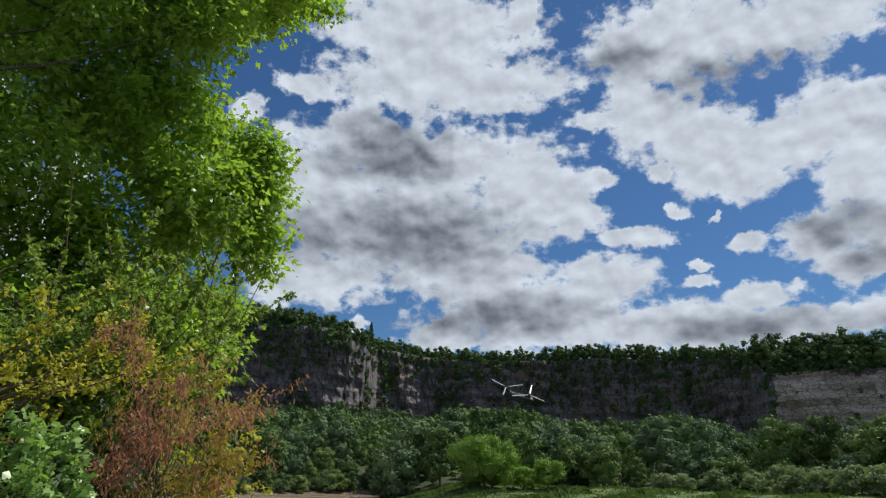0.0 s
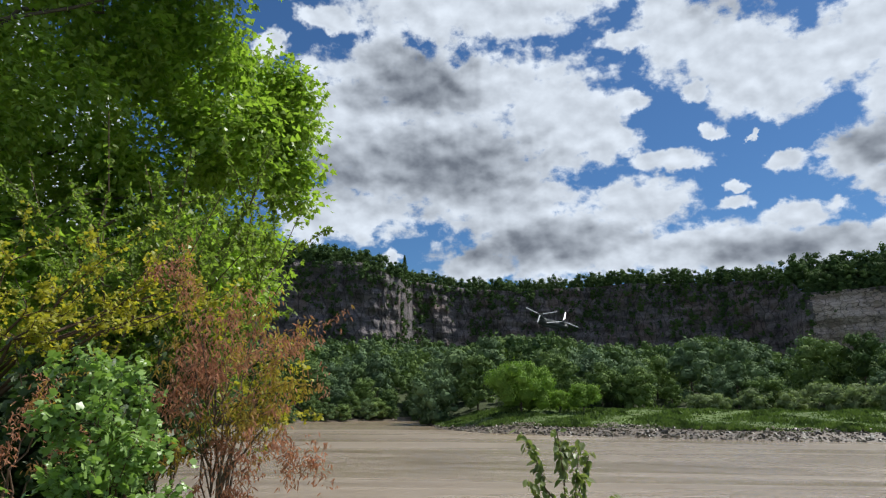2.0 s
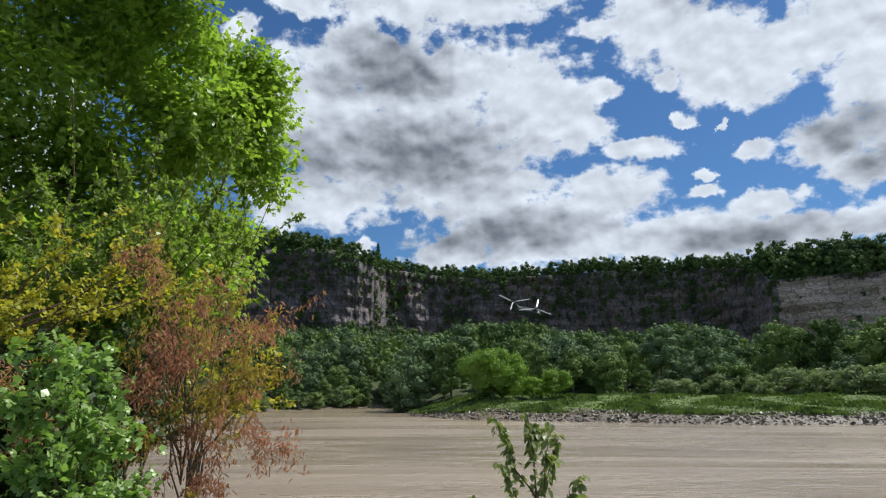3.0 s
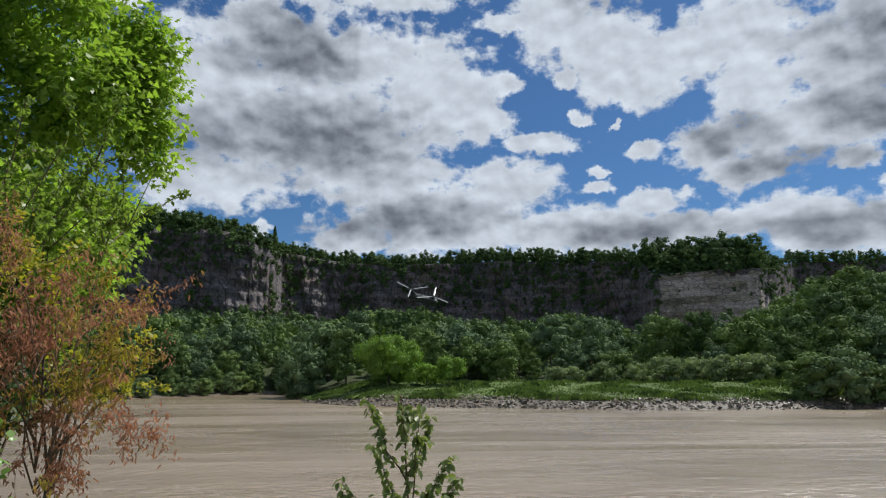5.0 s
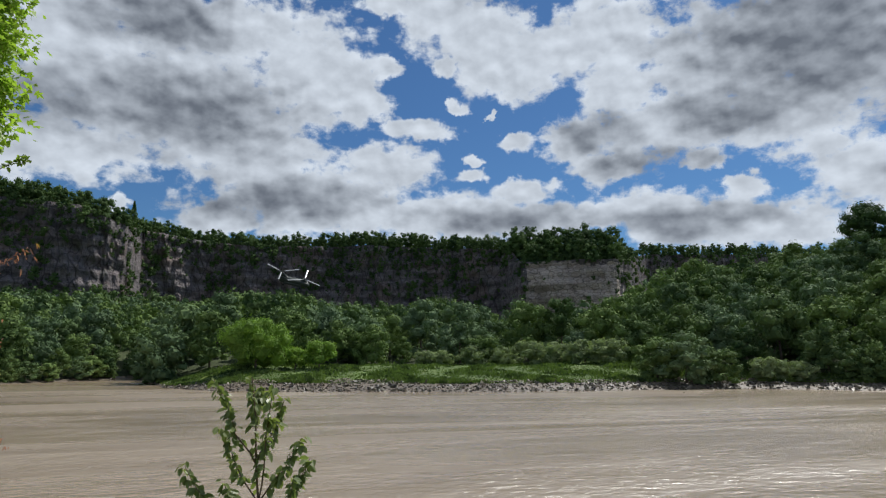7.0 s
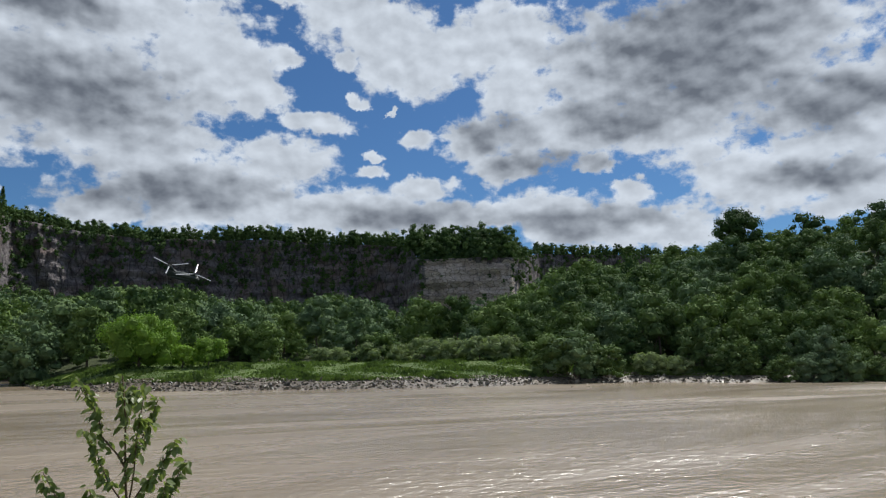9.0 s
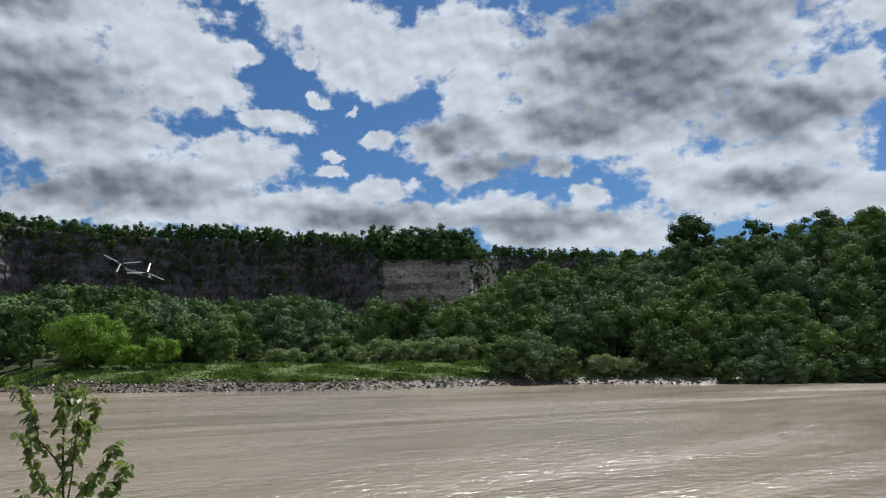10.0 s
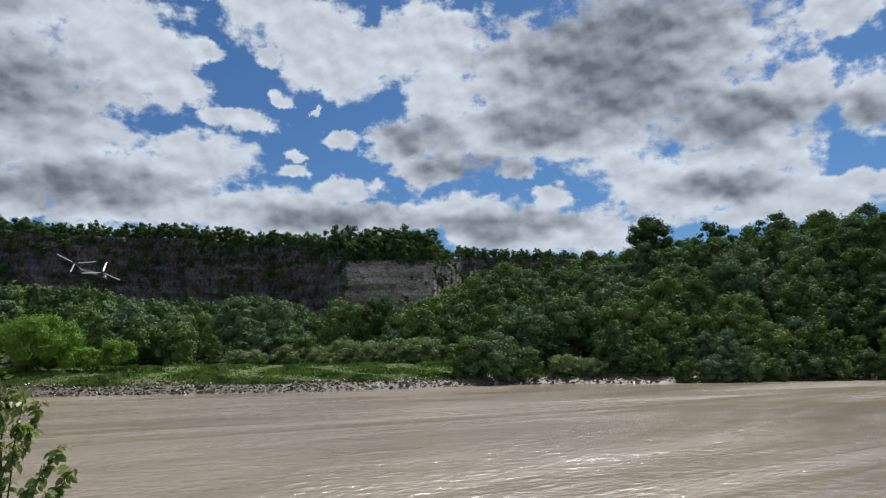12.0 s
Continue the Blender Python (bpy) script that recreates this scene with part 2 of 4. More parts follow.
def rock(n, fresh=0.0):
    p = where(n)
    strata = n.noise(n.add("ShaderNodeMapping", {0: p, 3: (0.05, 0.05, 0.35)}).outputs[0], 1.0, 6.0, 0.7, 0.4)
    streak = n.noise(n.add("ShaderNodeMapping", {0: p, 3: (0.5, 0.5, 0.03)}).outputs[0], 1.0, 5.0, 0.6)
    grain = n.noise(p, 0.9, 8.0, 0.7)
    base = n.mix(n.ramp(strata, 0.35, 0.65), (0.125, 0.11, 0.115), (0.25, 0.215, 0.215))
    base = n.mix(n.ramp(streak, 0.55, 0.75, 0.0, 0.4), base, (0.27, 0.235, 0.225))
    base = n.mix(n.ramp(streak, 0.48, 0.3, 0.0, 0.6), base, (0.085, 0.072, 0.075))
    base = n.mix(n.ramp(n.noise(p, 0.05, 3.0), 0.48, 0.64, 0.0, 0.55), base, (0.23, 0.16, 0.135))
    base = n.mix(n.ramp(n.noise(p, 0.3, 8.0, 0.7), 0.52, 0.66, 0.0, 0.6), base, (0.06, 0.08, 0.035))
    joint = n.add("ShaderNodeTexVoronoi", {"Vector": n.add("ShaderNodeMapping", {0: p, 3: (0.2, 0.2, 0.09)}).outputs[0], "Scale": 1.0, "Randomness": 1.0})
    joint.feature = "DISTANCE_TO_EDGE"
    base = n.mix(n.ramp(joint.outputs["Distance"], 0.0, 0.09, 0.7, 0.0), base, (0.055, 0.046, 0.048))
    if fresh:
        crack = n.add("ShaderNodeTexVoronoi", {"Vector": n.add("ShaderNodeMapping", {0: p, 3: (0.22, 0.22, 0.5)}).outputs[0], "Scale": 1.0})
        crack.feature = "DISTANCE_TO_EDGE"
        base = n.mix(fresh, base, n.mix(n.ramp(strata, 0.3, 0.7), (0.4, 0.32, 0.27), (0.66, 0.55, 0.46)))
        base = n.mix(n.ramp(crack.outputs["Distance"], 0.0, 0.07, 0.75, 0.0), base, (0.09, 0.075, 0.065))
    h = n.math("ADD", n.math("MULTIPLY", strata, 1.2), n.math("ADD", grain, n.math("MULTIPLY", streak, 0.6)))
    return solid(n, base, 0.92, h, 0.9, 1.6)


rock_material = material("limestone", rock)
pale_rock_material = material("pale_limestone", lambda n: rock(n, 0.95))


def floor_leaf(n):
    p = where(n)
    return solid(n, n.mix(n.noise(p, 0.4, 6.0), (0.025, 0.035, 0.014), (0.07, 0.085, 0.03)), 0.95, n.noise(p, 1.5, 5.0), 0.8, 0.5)


wood_floor = material("woodland_floor", floor_leaf)


def meadow(n):
    p = where(n)
    big, small = n.noise(p, 0.09, 4.0), n.noise(p, 0.8, 6.0, 0.65)
    c = n.mix(n.ramp(big, 0.35, 0.65), (0.06, 0.098, 0.022), (0.105, 0.155, 0.038))
    c = n.mix(n.ramp(small, 0.45, 0.68, 0.0, 0.7), c, (0.125, 0.145, 0.052))
    return solid(n, c, 0.9, small, 0.9, 0.5)


meadow_material = material("meadow_turf", meadow)


def mud(n):
    p = where(n)
    a = n.noise(p, 0.5, 6.0, 0.65)
    return solid(n, n.mix(a, (0.06, 0.045, 0.03), (0.17, 0.13, 0.092)), n.ramp(a, 0.35, 0.65, 0.35, 0.75), n.noise(p, 2.5, 5.0), 0.7, 0.25, spec=0.5)


mud_material = material("tidal_mud", mud)


def shore_rock(n):
    own = n.add("ShaderNodeNewGeometry").outputs["Random Per Island"]
    p = where(n)
    c = n.mix(n.ramp(own, 0.35, 0.9), (0.035, 0.027, 0.018), (0.2, 0.16, 0.11))
    c = n.mix(n.ramp(n.noise(p, 1.2, 4.0), 0.5, 0.6, 0.0, 0.7), c, (0.09, 0.085, 0.03))
    return solid(n, c, 0.42, n.noise(p, 5.0, 4.0), 0.5, 0.08, spec=0.45)


stone_material = material("wet_stone", shore_rock)


def water(n):
    p = where(n)
    wave = n.noise(n.add("ShaderNodeMapping", {0: p, 2: (0, 0, 0.5), 3: (1.0, 1.7, 1)}).outputs[0], 1.0, 5.0, 0.55, 0.3)
    chop = n.noise(n.add("ShaderNodeMapping", {0: p, 2: (0, 0, -0.3), 3: (0.16, 0.3, 1)}).outputs[0], 1.0, 3.0, 0.5, 0.4)
    drift = n.noise(n.add("ShaderNodeMapping", {0: p, 2: (0, 0, 0.12), 3: (0.012, 0.045, 1)}).outputs[0], 1.0, 6.0, 0.62, 0.8)
    silt = n.noise(n.add("ShaderNodeMapping", {0: p, 2: (0, 0, -0.1), 3: (0.014, 0.05, 1)}).outputs[0], 1.0, 5.0, 0.6, 1.0)
    c = n.mix(n.ramp(silt, 0.35, 0.65), (0.265, 0.192, 0.118), (0.385, 0.295, 0.2))
    foam = n.math("MULTIPLY", n.ramp(drift, 0.6, 0.66), n.ramp(wave, 0.52, 0.66))
    c = n.mix(n.math("MULTIPLY", foam, 0.5), c, (0.6, 0.53, 0.45))
    h = n.math("ADD", n.math("MULTIPLY", wave, n.ramp(drift, 0.38, 0.6, 0.12, 1.0)), n.math("MULTIPLY", chop, 0.9))
    relief = n.add("ShaderNodeBump", {"Height": h, "Strength": 0.85, "Distance": 0.3}).outputs[0]
    return n.add("ShaderNodeBsdfPrincipled", {"Base Color": c, "Roughness": n.ramp(drift, 0.35, 0.62, 0.2, 0.3), "Specular IOR Level": 1.0, "Coat Weight": 0.7, "Coat Roughness": 0.2, "Coat IOR": 1.4, "Coat Normal": relief, "Normal": relief}).outputs[0]


water_material = material("silty_river_water", water)
hull_material = material("dark_olive_paint", lambda n: solid(n, n.mix(n.noise(place(n), 1.5, 5.0), (0.035, 0.04, 0.035), (0.075, 0.08, 0.07)), 0.5))
blade_material = material("rotor_blade_paint", lambda n: solid(n, n.mix(n.noise(place(n), 1.0, 3.0), (0.34, 0.34, 0.34), (0.45, 0.45, 0.44)), 0.25, spec=0.8))
glass_material = material("cockpit_glass", lambda n: solid(n, (0.02, 0.022, 0.025), 0.08, spec=0.8))
rubber_material = material("tyre_rubber", lambda n: solid(n, n.mix(n.noise(place(n), 6.0), (0.015, 0.015, 0.015), (0.04, 0.04, 0.04)), 0.8))


# ---- mesh helpers ----
def quick_mesh(name, verts, faces, mats, index=None, smooth=False):
    """A mesh from arrays: verts (n, 3), faces (m, k)."""
    verts, faces = np.asarray(verts, dtype=np.float32), np.asarray(faces, dtype=np.int32)
    m, k = faces.shape
    me = bpy.data.meshes.new(name)
    me.vertices.add(len(verts))
    me.vertices.foreach_set("co", verts.ravel())
    me.loops.add(m * k)
    me.loops.foreach_set("vertex_index", faces.ravel())
    me.polygons.add(m)
    me.polygons.foreach_set("loop_start", np.arange(0, m * k, k, dtype=np.int32))
    if index is not None:
        me.polygons.foreach_set("material_index", np.asarray(index, dtype=np.int32))
    me.polygons.foreach_set("use_smooth", np.full(m, smooth))
    for mat in mats if isinstance(mats, (list, tuple)) else [mats]:
        me.materials.append(mat)
    me.update(calc_edges=True)
    return me


def part(name, data, material_, parent, label=""):
    """Links a mesh or a bmesh as one object under a thing or a part."""
    if isinstance(data, bmesh.types.BMesh):
        me = bpy.data.meshes.new(name)
        data.to_mesh(me)
        data.free()
        me.materials.append(material_)
        data = me
    ob = new(name, data)
    ob.parent = parent
    return tagged(ob, label)


rng = np.random.default_rng(7)


def unit(n):
    v = rng.normal(size=(n, 3))
    return v / np.linalg.norm(v, axis=1)[:, None]


def scatter(template, tris, centres, normals, sizes, spin=None):
    """Copies of a small flat template (k, 3), its z along each normal, joined into arrays."""
    n = len(centres)
    ref = unit(n)
    a = np.cross(normals, ref)
    a /= np.linalg.norm(a, axis=1)[:, None] + 1e-9
    b = np.cross(normals, a)
    t = np.asarray(template)
    v = centres[:, None, :] + sizes[:, None, None] * (t[None, :, 0, None] * a[:, None, :] + t[None, :, 1, None] * b[:, None, :] + t[None, :, 2, None] * normals[:, None, :])
    f = np.asarray(tris)[None] + (np.arange(n) * len(t))[:, None, None]
    return v.reshape(-1, 3), f.reshape(-1, f.shape[-1])


def hanging(template, tris, centres, outward, sizes):
    """As scatter, with the template's y along `outward` and its face turned at random round it."""
    n = len(centres)
    o = outward / (np.linalg.norm(outward, axis=1)[:, None] + 1e-9)
    a = np.cross(o, unit(n) + np.array([0, 0, 1.2]))
    a /= np.linalg.norm(a, axis=1)[:, None] + 1e-9
    b = np.cross(a, o)
    t = np.asarray(template)
    v = centres[:, None, :] + sizes[:, None, None] * (t[None, :, 0, None] * a[:, None, :] + t[None, :, 1, None] * o[:, None, :] + t[None, :, 2, None] * b[:, None, :])
    f = np.asarray(tris)[None] + (np.arange(n) * len(t))[:, None, None]
    return v.reshape(-1, 3), f.reshape(-1, f.shape[-1])


CLUMP = [(-0.5, -0.3, 0.0), (0.1, -0.55, 0.08), (0.55, 0.1, -0.05), (-0.05, 0.5, 0.1)]
CLUMP_FACES = [(0, 1, 2), (0, 2, 3)]
TUFT = [(-0.5, -0.32, 0.0), (0.55, -0.22, 0.06), (0.02, 0.58, -0.04)]
TUFT_FACES = [(0, 1, 2)]
STAR = [(0, 0, 0), (0, -0.08, 0.02), (0.42, 0.05, -0.06), (0.2, 0.26, 0.0), (0.5, 0.52, -0.08), (0.17, 0.55, 0.0), (0, 1.0, -0.1), (-0.17, 0.55, 0.0), (-0.5, 0.52, -0.08), (-0.2, 0.26, 0.0), (-0.42, 0.05, -0.06)]
MAPLE = [(0, 0, 0), (0.5, 0.1, -0.08), (0.15, 0.36, 0.03), (0.5, 0.78, -0.08), (0, 1.1, -0.12), (-0.5, 0.78, -0.08), (-0.15, 0.36, 0.03), (-0.5, 0.1, -0.08)]
MAPLE_FACES = [(0, 1, 2), (2, 3, 4), (0, 2, 6), (2, 4, 6), (4, 5, 6), (0, 6, 7)]
STAR_FACES = [(0, 1, 2), (0, 2, 3), (0, 3, 4), (0, 4, 5), (0, 5, 6), (0, 6, 7), (0, 7, 8), (0, 8, 9), (0, 9, 10), (0, 10, 1)]
OVAL = [(0, 0, 0), (0.28, 0.28, 0.06), (0.24, 0.65, 0.05), (0, 1.0, -0.06), (-0.24, 0.65, 0.05), (-0.28, 0.28, 0.06), (0, 0.45, -0.03)]
OVAL_FACES = [(6, 0, 1), (6, 1, 2), (6, 2, 3), (6, 3, 4), (6, 4, 5), (6, 5, 0)]
CURL = [(0, 0, 0), (0.13, 0.3, 0.12), (0.1, 0.7, 0.1), (0, 1.0, 0.0), (0.0, 0.5, -0.05), (-0.12, 0.35, 0.14)]
CURL_FACES = [(0, 1, 4), (1, 2, 4), (2, 3, 4), (0, 4, 5), (5, 4, 3)]


def tube(points, radii, sides=7):
    """A tapered tube along points, as arrays."""
    pts = np.asarray(points, dtype=float)
    rings = []
    for i, p in enumerate(pts):
        d = pts[min(i + 1, len(pts) - 1)] - pts[max(i - 1, 0)]
        d = d / (np.linalg.norm(d) + 1e-9)
        a = np.cross(d, (0.31, 0.87, 0.22))
        a /= np.linalg.norm(a) + 1e-9
        b = np.cross(d, a)
        ang = np.arange(sides) * 2 * np.pi / sides
        rings.append(p + radii[i] * (np.cos(ang)[:, None] * a + np.sin(ang)[:, None] * b))
    f = [(i * sides + j, i * sides + (j + 1) % sides, (i + 1) * sides + (j + 1) % sides, (i + 1) * sides + j) for i in range(len(pts) - 1) for j in range(sides)]
    return np.concatenate(rings), np.array(f)


def join(pieces):
    vs, fs, k = [], [], 0
    for v, f in pieces:
        vs.append(v)
        fs.append(np.asarray(f) + k)
        k += len(v)
    return np.concatenate(vs), np.concatenate(fs)


def limb(start, end, thick, steps=5, sag=0.0, wander=0.12, thin=0.35):
    start, end = np.asarray(start, float), np.asarray(end, float)
    s = np.linspace(0, 1, steps)[:, None]
    p = start + (end - start) * s
    length = np.linalg.norm(end - start)
    w = rng.normal(size=(steps, 3)) * wander * length * 0.3
    w[0] = w[-1] = 0
    p = p + w + np.array([0, 0, -sag * length]) * (s * (1 - s) * 4)
    return p, np.linspace(thick, thick * thin, steps)


# ---- the lie of the land: by bearing from the viewpoint (degrees to the right of the first view) ----
SHORE_B = [-180, -120, -75, -45, -28, -16, -8, -4.6, -2.9, 1, 7, 16, 24, 33, 43, 50, 57, 67, 90, 120, 180]
SHORE_R = [30, 40, 120, 150, 165, 184, 214, 222, 150, 132, 127, 123, 123, 133, 150, 150, 160, 186, 120, 45, 30]
BACK_B = [-75, -28, -4, -2, 4, 10, 20, 30, 38, 44, 50, 90]
BACK_R = [160, 172, 232, 170, 172, 178, 182, 180, 168, 164, 160, 140]
CLIFF_B = [-75, -40, -24, -17, -8, -6.3, -5, -3, 0, 12, 20, 24, 25.5, 33.6, 34.4, 36, 48, 75]
CLIFF_R = [330, 385, 378, 370, 374, 385, 428, 440, 450, 450, 440, 430, 404, 400, 420, 560, 640, 640]
TOP_B = [-75, -40, -17, -12, -9.5, -7.3, -5, 0, 4, 12.5, 22.6, 25, 25.6, 33.6, 34.4, 36, 48, 75]
TOP_EL = [9, 11, 11.9, 11.7, 11.6, 10.6, 10.1, 9.5, 9.2, 9.8, 9.5, 9.3, 8.25, 8.25, 8.3, 8.7, 7.9, 6]
HILL_B = [22, 26, 29, 34, 38, 42, 50, 54, 57, 68, 90, 120]
HILL_Z = [0, 2, 5, 13, 22, 23, 28, 31.5, 37, 39, 31, 10]
NEAR_EDGE = 7.0


def shore(b):
    return np.interp(b, SHORE_B, SHORE_R)


def back(b):
    return np.interp(b, BACK_B, BACK_R)


def cliff_r(b):
    return np.interp(b, CLIFF_B, CLIFF_R)


def cliff_top(b):
    return EYE + cliff_r(b) * np.tan(np.radians(np.interp(b, TOP_B, TOP_EL)))


def foot(b):
    return np.interp(b, [-60, -10, 0, 15, 30, 50], [24, 24, 29, 24, 22, 24]) + 7 * np.exp(-((b - 5.5) / 2.2) ** 2) + 5 * np.exp(-((b + 3.5) / 1.2) ** 2) + 6 * np.exp(-((b - 19) / 2.0) ** 2)


def step(x):
    x = np.clip(x, 0, 1)
    return x * x * (3 - 2 * x)


def height(b, r):
    """Ground height at bearing b and distance r (arrays)."""
    rs, rb, rc = shore(b), back(b), cliff_r(b)
    rb = np.maximum(rb, rs + 6)
    x, y = r * np.sin(np.radians(b)), r * np.cos(np.radians(b))
    ripple = 0.3 * np.sin(x * 0.31 + 1.3 * np.sin(y * 0.23)) * np.sin(y * 0.37 + x * 0.11) + 0.22 * np.sin(x * 0.83 + 2 * np.sin(y * 0.5)) * np.sin(y * 0.9)
    d = r - rs
    steep = np.interp(b, [-6, -2.5, 46, 56], [0.45, 1, 1, 0.45])
    bank = np.interp(d, [-400, -12, 0, 3, 9, 13, 30], [-2.5, -2, 0, 0.6, 1.7, 2.3, 4.0])
    bank = np.where(d > 0, bank + ripple * step(d / 25) * 1.2, bank)
    flat = bank * np.where(d > 0, np.interp(b, [-5, -4.2, -2, 2.5], [1, 0.25, 0.3, 1]), 1)
    rise = np.clip((r - rb) / np.maximum(rc - 8 - rb, 5), 0, 1) ** 0.85 * (foot(b) - 4) + 1.6 * np.sin(x * 0.055 + 1.7 * np.sin(y * 0.031)) * np.sin(y * 0.06) * step((r - rb) / 30)
    z = flat + np.where(r > rb, rise, 0)
    plateau = cliff_top(b) + 2 + 0.01 * (r - rc)
    knob = 11 * step((b - 25) / 3) * step((35 - b) / 2) * step((r - rc) / 25)
    z = np.where(r > rc + 17, plateau + knob, z)
    hz = np.interp(b, HILL_B, HILL_Z) * step((r - (rs + 8)) / np.maximum(275 - rs - 8, 20))
    z = np.where((b > 22) & (d > 0), np.maximum(z, hz + np.minimum(z, 4)), z)
    # the near bank, on which the viewer stands
    brink = 5.6 - 4.6 * step((x - 1) / 7) + 8 * step((-x - 1) / 4)
    near = 3.95 - 0.03 * np.maximum(y, 0) - np.where(y > brink, (y - brink) * 1.3, 0) + 0.05 * np.sin(x * 1.7) * np.sin(y * 2.1)
    near = np.maximum(near, -2.5)
    in_river = (d < 0) & (y > 0)
    z = np.where((y < NEAR_EDGE + 10) & (r < 60) | (y <= 0) & (np.abs(b) > 90), np.where(y > 0, near, 3.95 + 0.05 * np.minimum(-y, 400)), np.where(in_river, bank, z))
    return z


def at(b, r, lift=0.0):
    z = float(height(np.array([b], float), np.array([r], float))[0])
    return Vector((r * math.sin(radians(b)), r * math.cos(radians(b)), z + lift))


bearings = np.unique(np.concatenate([np.arange(-180, -40, 4.0), np.arange(-40, 76, 0.5), np.arange(76, 181, 4.0)]))
reaches = np.concatenate([[0.001], np.arange(0.4, 12, 0.45), np.arange(12, 100, 8), np.arange(100, 240, 2.0), np.arange(240, 700, 7.0), np.geomspace(720, 4200, 14)])
BB, RR = np.meshgrid(bearings, reaches, indexing="ij")
ZZ = height(BB, RR)
verts = np.stack([RR * np.sin(np.radians(BB)), RR * np.cos(np.radians(BB)), ZZ], -1).reshape(-1, 3)
nb, nr = BB.shape
ii, jj = np.meshgrid(np.arange(nb - 1), np.arange(nr - 1), indexing="ij")
faces = np.stack([ii * nr + jj, ii * nr + jj + 1, (ii + 1) * nr + jj + 1, (ii + 1) * nr + jj], -1).reshape(-1, 4)
centre_b, centre_r = BB[:-1, :-1].ravel(), RR[:-1, :-1].ravel()
dist_shore = centre_r - shore(centre_b)
in_meadow = (centre_b > -4) & (centre_b < 56)
ground_kind = np.where(dist_shore < np.where(in_meadow, 9, 5.0), 2, np.where((centre_r < back(centre_b) + 2) & (dist_shore > 0) & in_meadow, 1, 0))
ground_kind = np.where((centre_b > 55) & (dist_shore > -3), 0, ground_kind)
ground_kind = np.where(centre_r < 20, 1, ground_kind)
ground = new("ground", quick_mesh("ground", verts, faces, [wood_floor, meadow_material, mud_material], ground_kind, True))
tagged(ground, "earth banks, grassy meadow and wooded slopes round a river", "ground", kind="structure")

river_mesh = quick_mesh("river", [(-900, -2, 0), (900, -2, 0), (900, 700, 0), (-900, 700, 0)], [(0, 1, 2, 3)], water_material)
tagged(new("water", river_mesh), "wide brown silty river with small ripples", "water", kind="structure")

# ---- the cliff ----
cb = np.arange(-42, 48.01, 0.11)
ch = np.linspace(0, 1, 84)
CB, CH = np.meshgrid(cb, ch, indexing="ij")
low, high = foot(CB) - 6, cliff_top(CB) + 2.2
CZ = low + (high - low) * CH
CR = cliff_r(CB) + 7 * (CH - 0.3)


def wobble(a, b, c):
    return np.array([noise.fractal((p, q, s), 0.9, 2.1, 5) for p, q, s in zip(a.ravel(), b.ravel(), c.ravel())]).reshape(a.shape)


cx, cy = CR * np.sin(np.radians(CB)), CR * np.cos(np.radians(CB))
relief = 0.6 * wobble(cx * 0.017, cy * 0.017 + 4, CZ * 0.012) + 0.4 * wobble(cx * 0.035 + CZ * 0.012, cy * 0.035, CZ * 0.012)
ribs = wobble(cx * 0.12 + 9, cy * 0.12, CZ * 0.07)
ledge = np.abs(((CZ + 3 * relief) / 7.5) % 1.0 - 0.5) * 2
blocks = wobble(cx * 0.2, cy * 0.2 + 5, CZ * 0.06)
CR = CR + 11 * relief + 2.0 * ribs + 1.6 * (ledge - 0.5) + 1.9 * blocks
CR = CR + np.where(CH > 0.965, 30 * (CH - 0.965) / 0.035, 0)
verts = np.stack([CR * np.sin(np.radians(CB)), CR * np.cos(np.radians(CB)), CZ], -1).reshape(-1, 3)
nb, nr = CB.shape
ii, jj = np.meshgrid(np.arange(nb - 1), np.arange(nr - 1), indexing="ij")
faces = np.stack([ii * nr + jj, ii * nr + jj + 1, (ii + 1) * nr + jj + 1, (ii + 1) * nr + jj], -1).reshape(-1, 4)[:, ::-1]
pale = (CB + 0.9 * ribs > 25.9) & (CB + 0.9 * ribs < 33.9) & (CH > 0.05) & (CH < 0.93 + 0.12 * ribs)
tagged(new("cliff", quick_mesh("cliff", verts, faces, [rock_material, pale_rock_material], pale[:-1, :-1].ravel().astype(np.int32))), "sheer grey-brown limestone cliff with ledges and ivy", "cliff", kind="structure")


# ---- trees of the far side ----
ICO = bmesh.new()
bmesh.ops.create_icosphere(ICO, subdivisions=1, radius=1.0)
LUMP, LUMP_FACES = np.array([v.co[:] for v in ICO.verts]), np.array([[v.index for v in f.verts] for f in ICO.faces])
ICO.free()


def crown_arrays(lobes, count, size, squash=0.85):
    """Leaf clumps on the shells of several lobes (x, y, z, radius), over a rough leafy core in each."""
    lobes = np.asarray(lobes, float)
    share = lobes[:, 3] ** 1.8
    pick = rng.choice(len(lobes), count, p=share / share.sum())
    n = unit(count)
    n[:, 2] = np.where(n[:, 2] < -0.35, -n[:, 2], n[:, 2])
    loose = 1.0 + 0.5 * rng.random(count) * (rng.random(count) < 0.3)
    rad = lobes[pick, 3] * (1.04 - 0.26 * rng.random(count)) * loose
    c = lobes[pick, :3] + n * rad[:, None] * np.array([1, 1, squash])
    tilt = n + unit(count) * 0.42
    tilt /= np.linalg.norm(tilt, axis=1)[:, None]
    pieces = [scatter(TUFT, TUFT_FACES, c, tilt, size * (0.45 + 0.9 * rng.random(count)))]
    for x, y, z, r in lobes:
        pieces.append((LUMP * (0.66 + 0.12 * rng.normal(size=(len(LUMP), 1))) * r * np.array([1, 1, squash]) + np.array([x, y, z]), LUMP_FACES))
    return join(pieces)


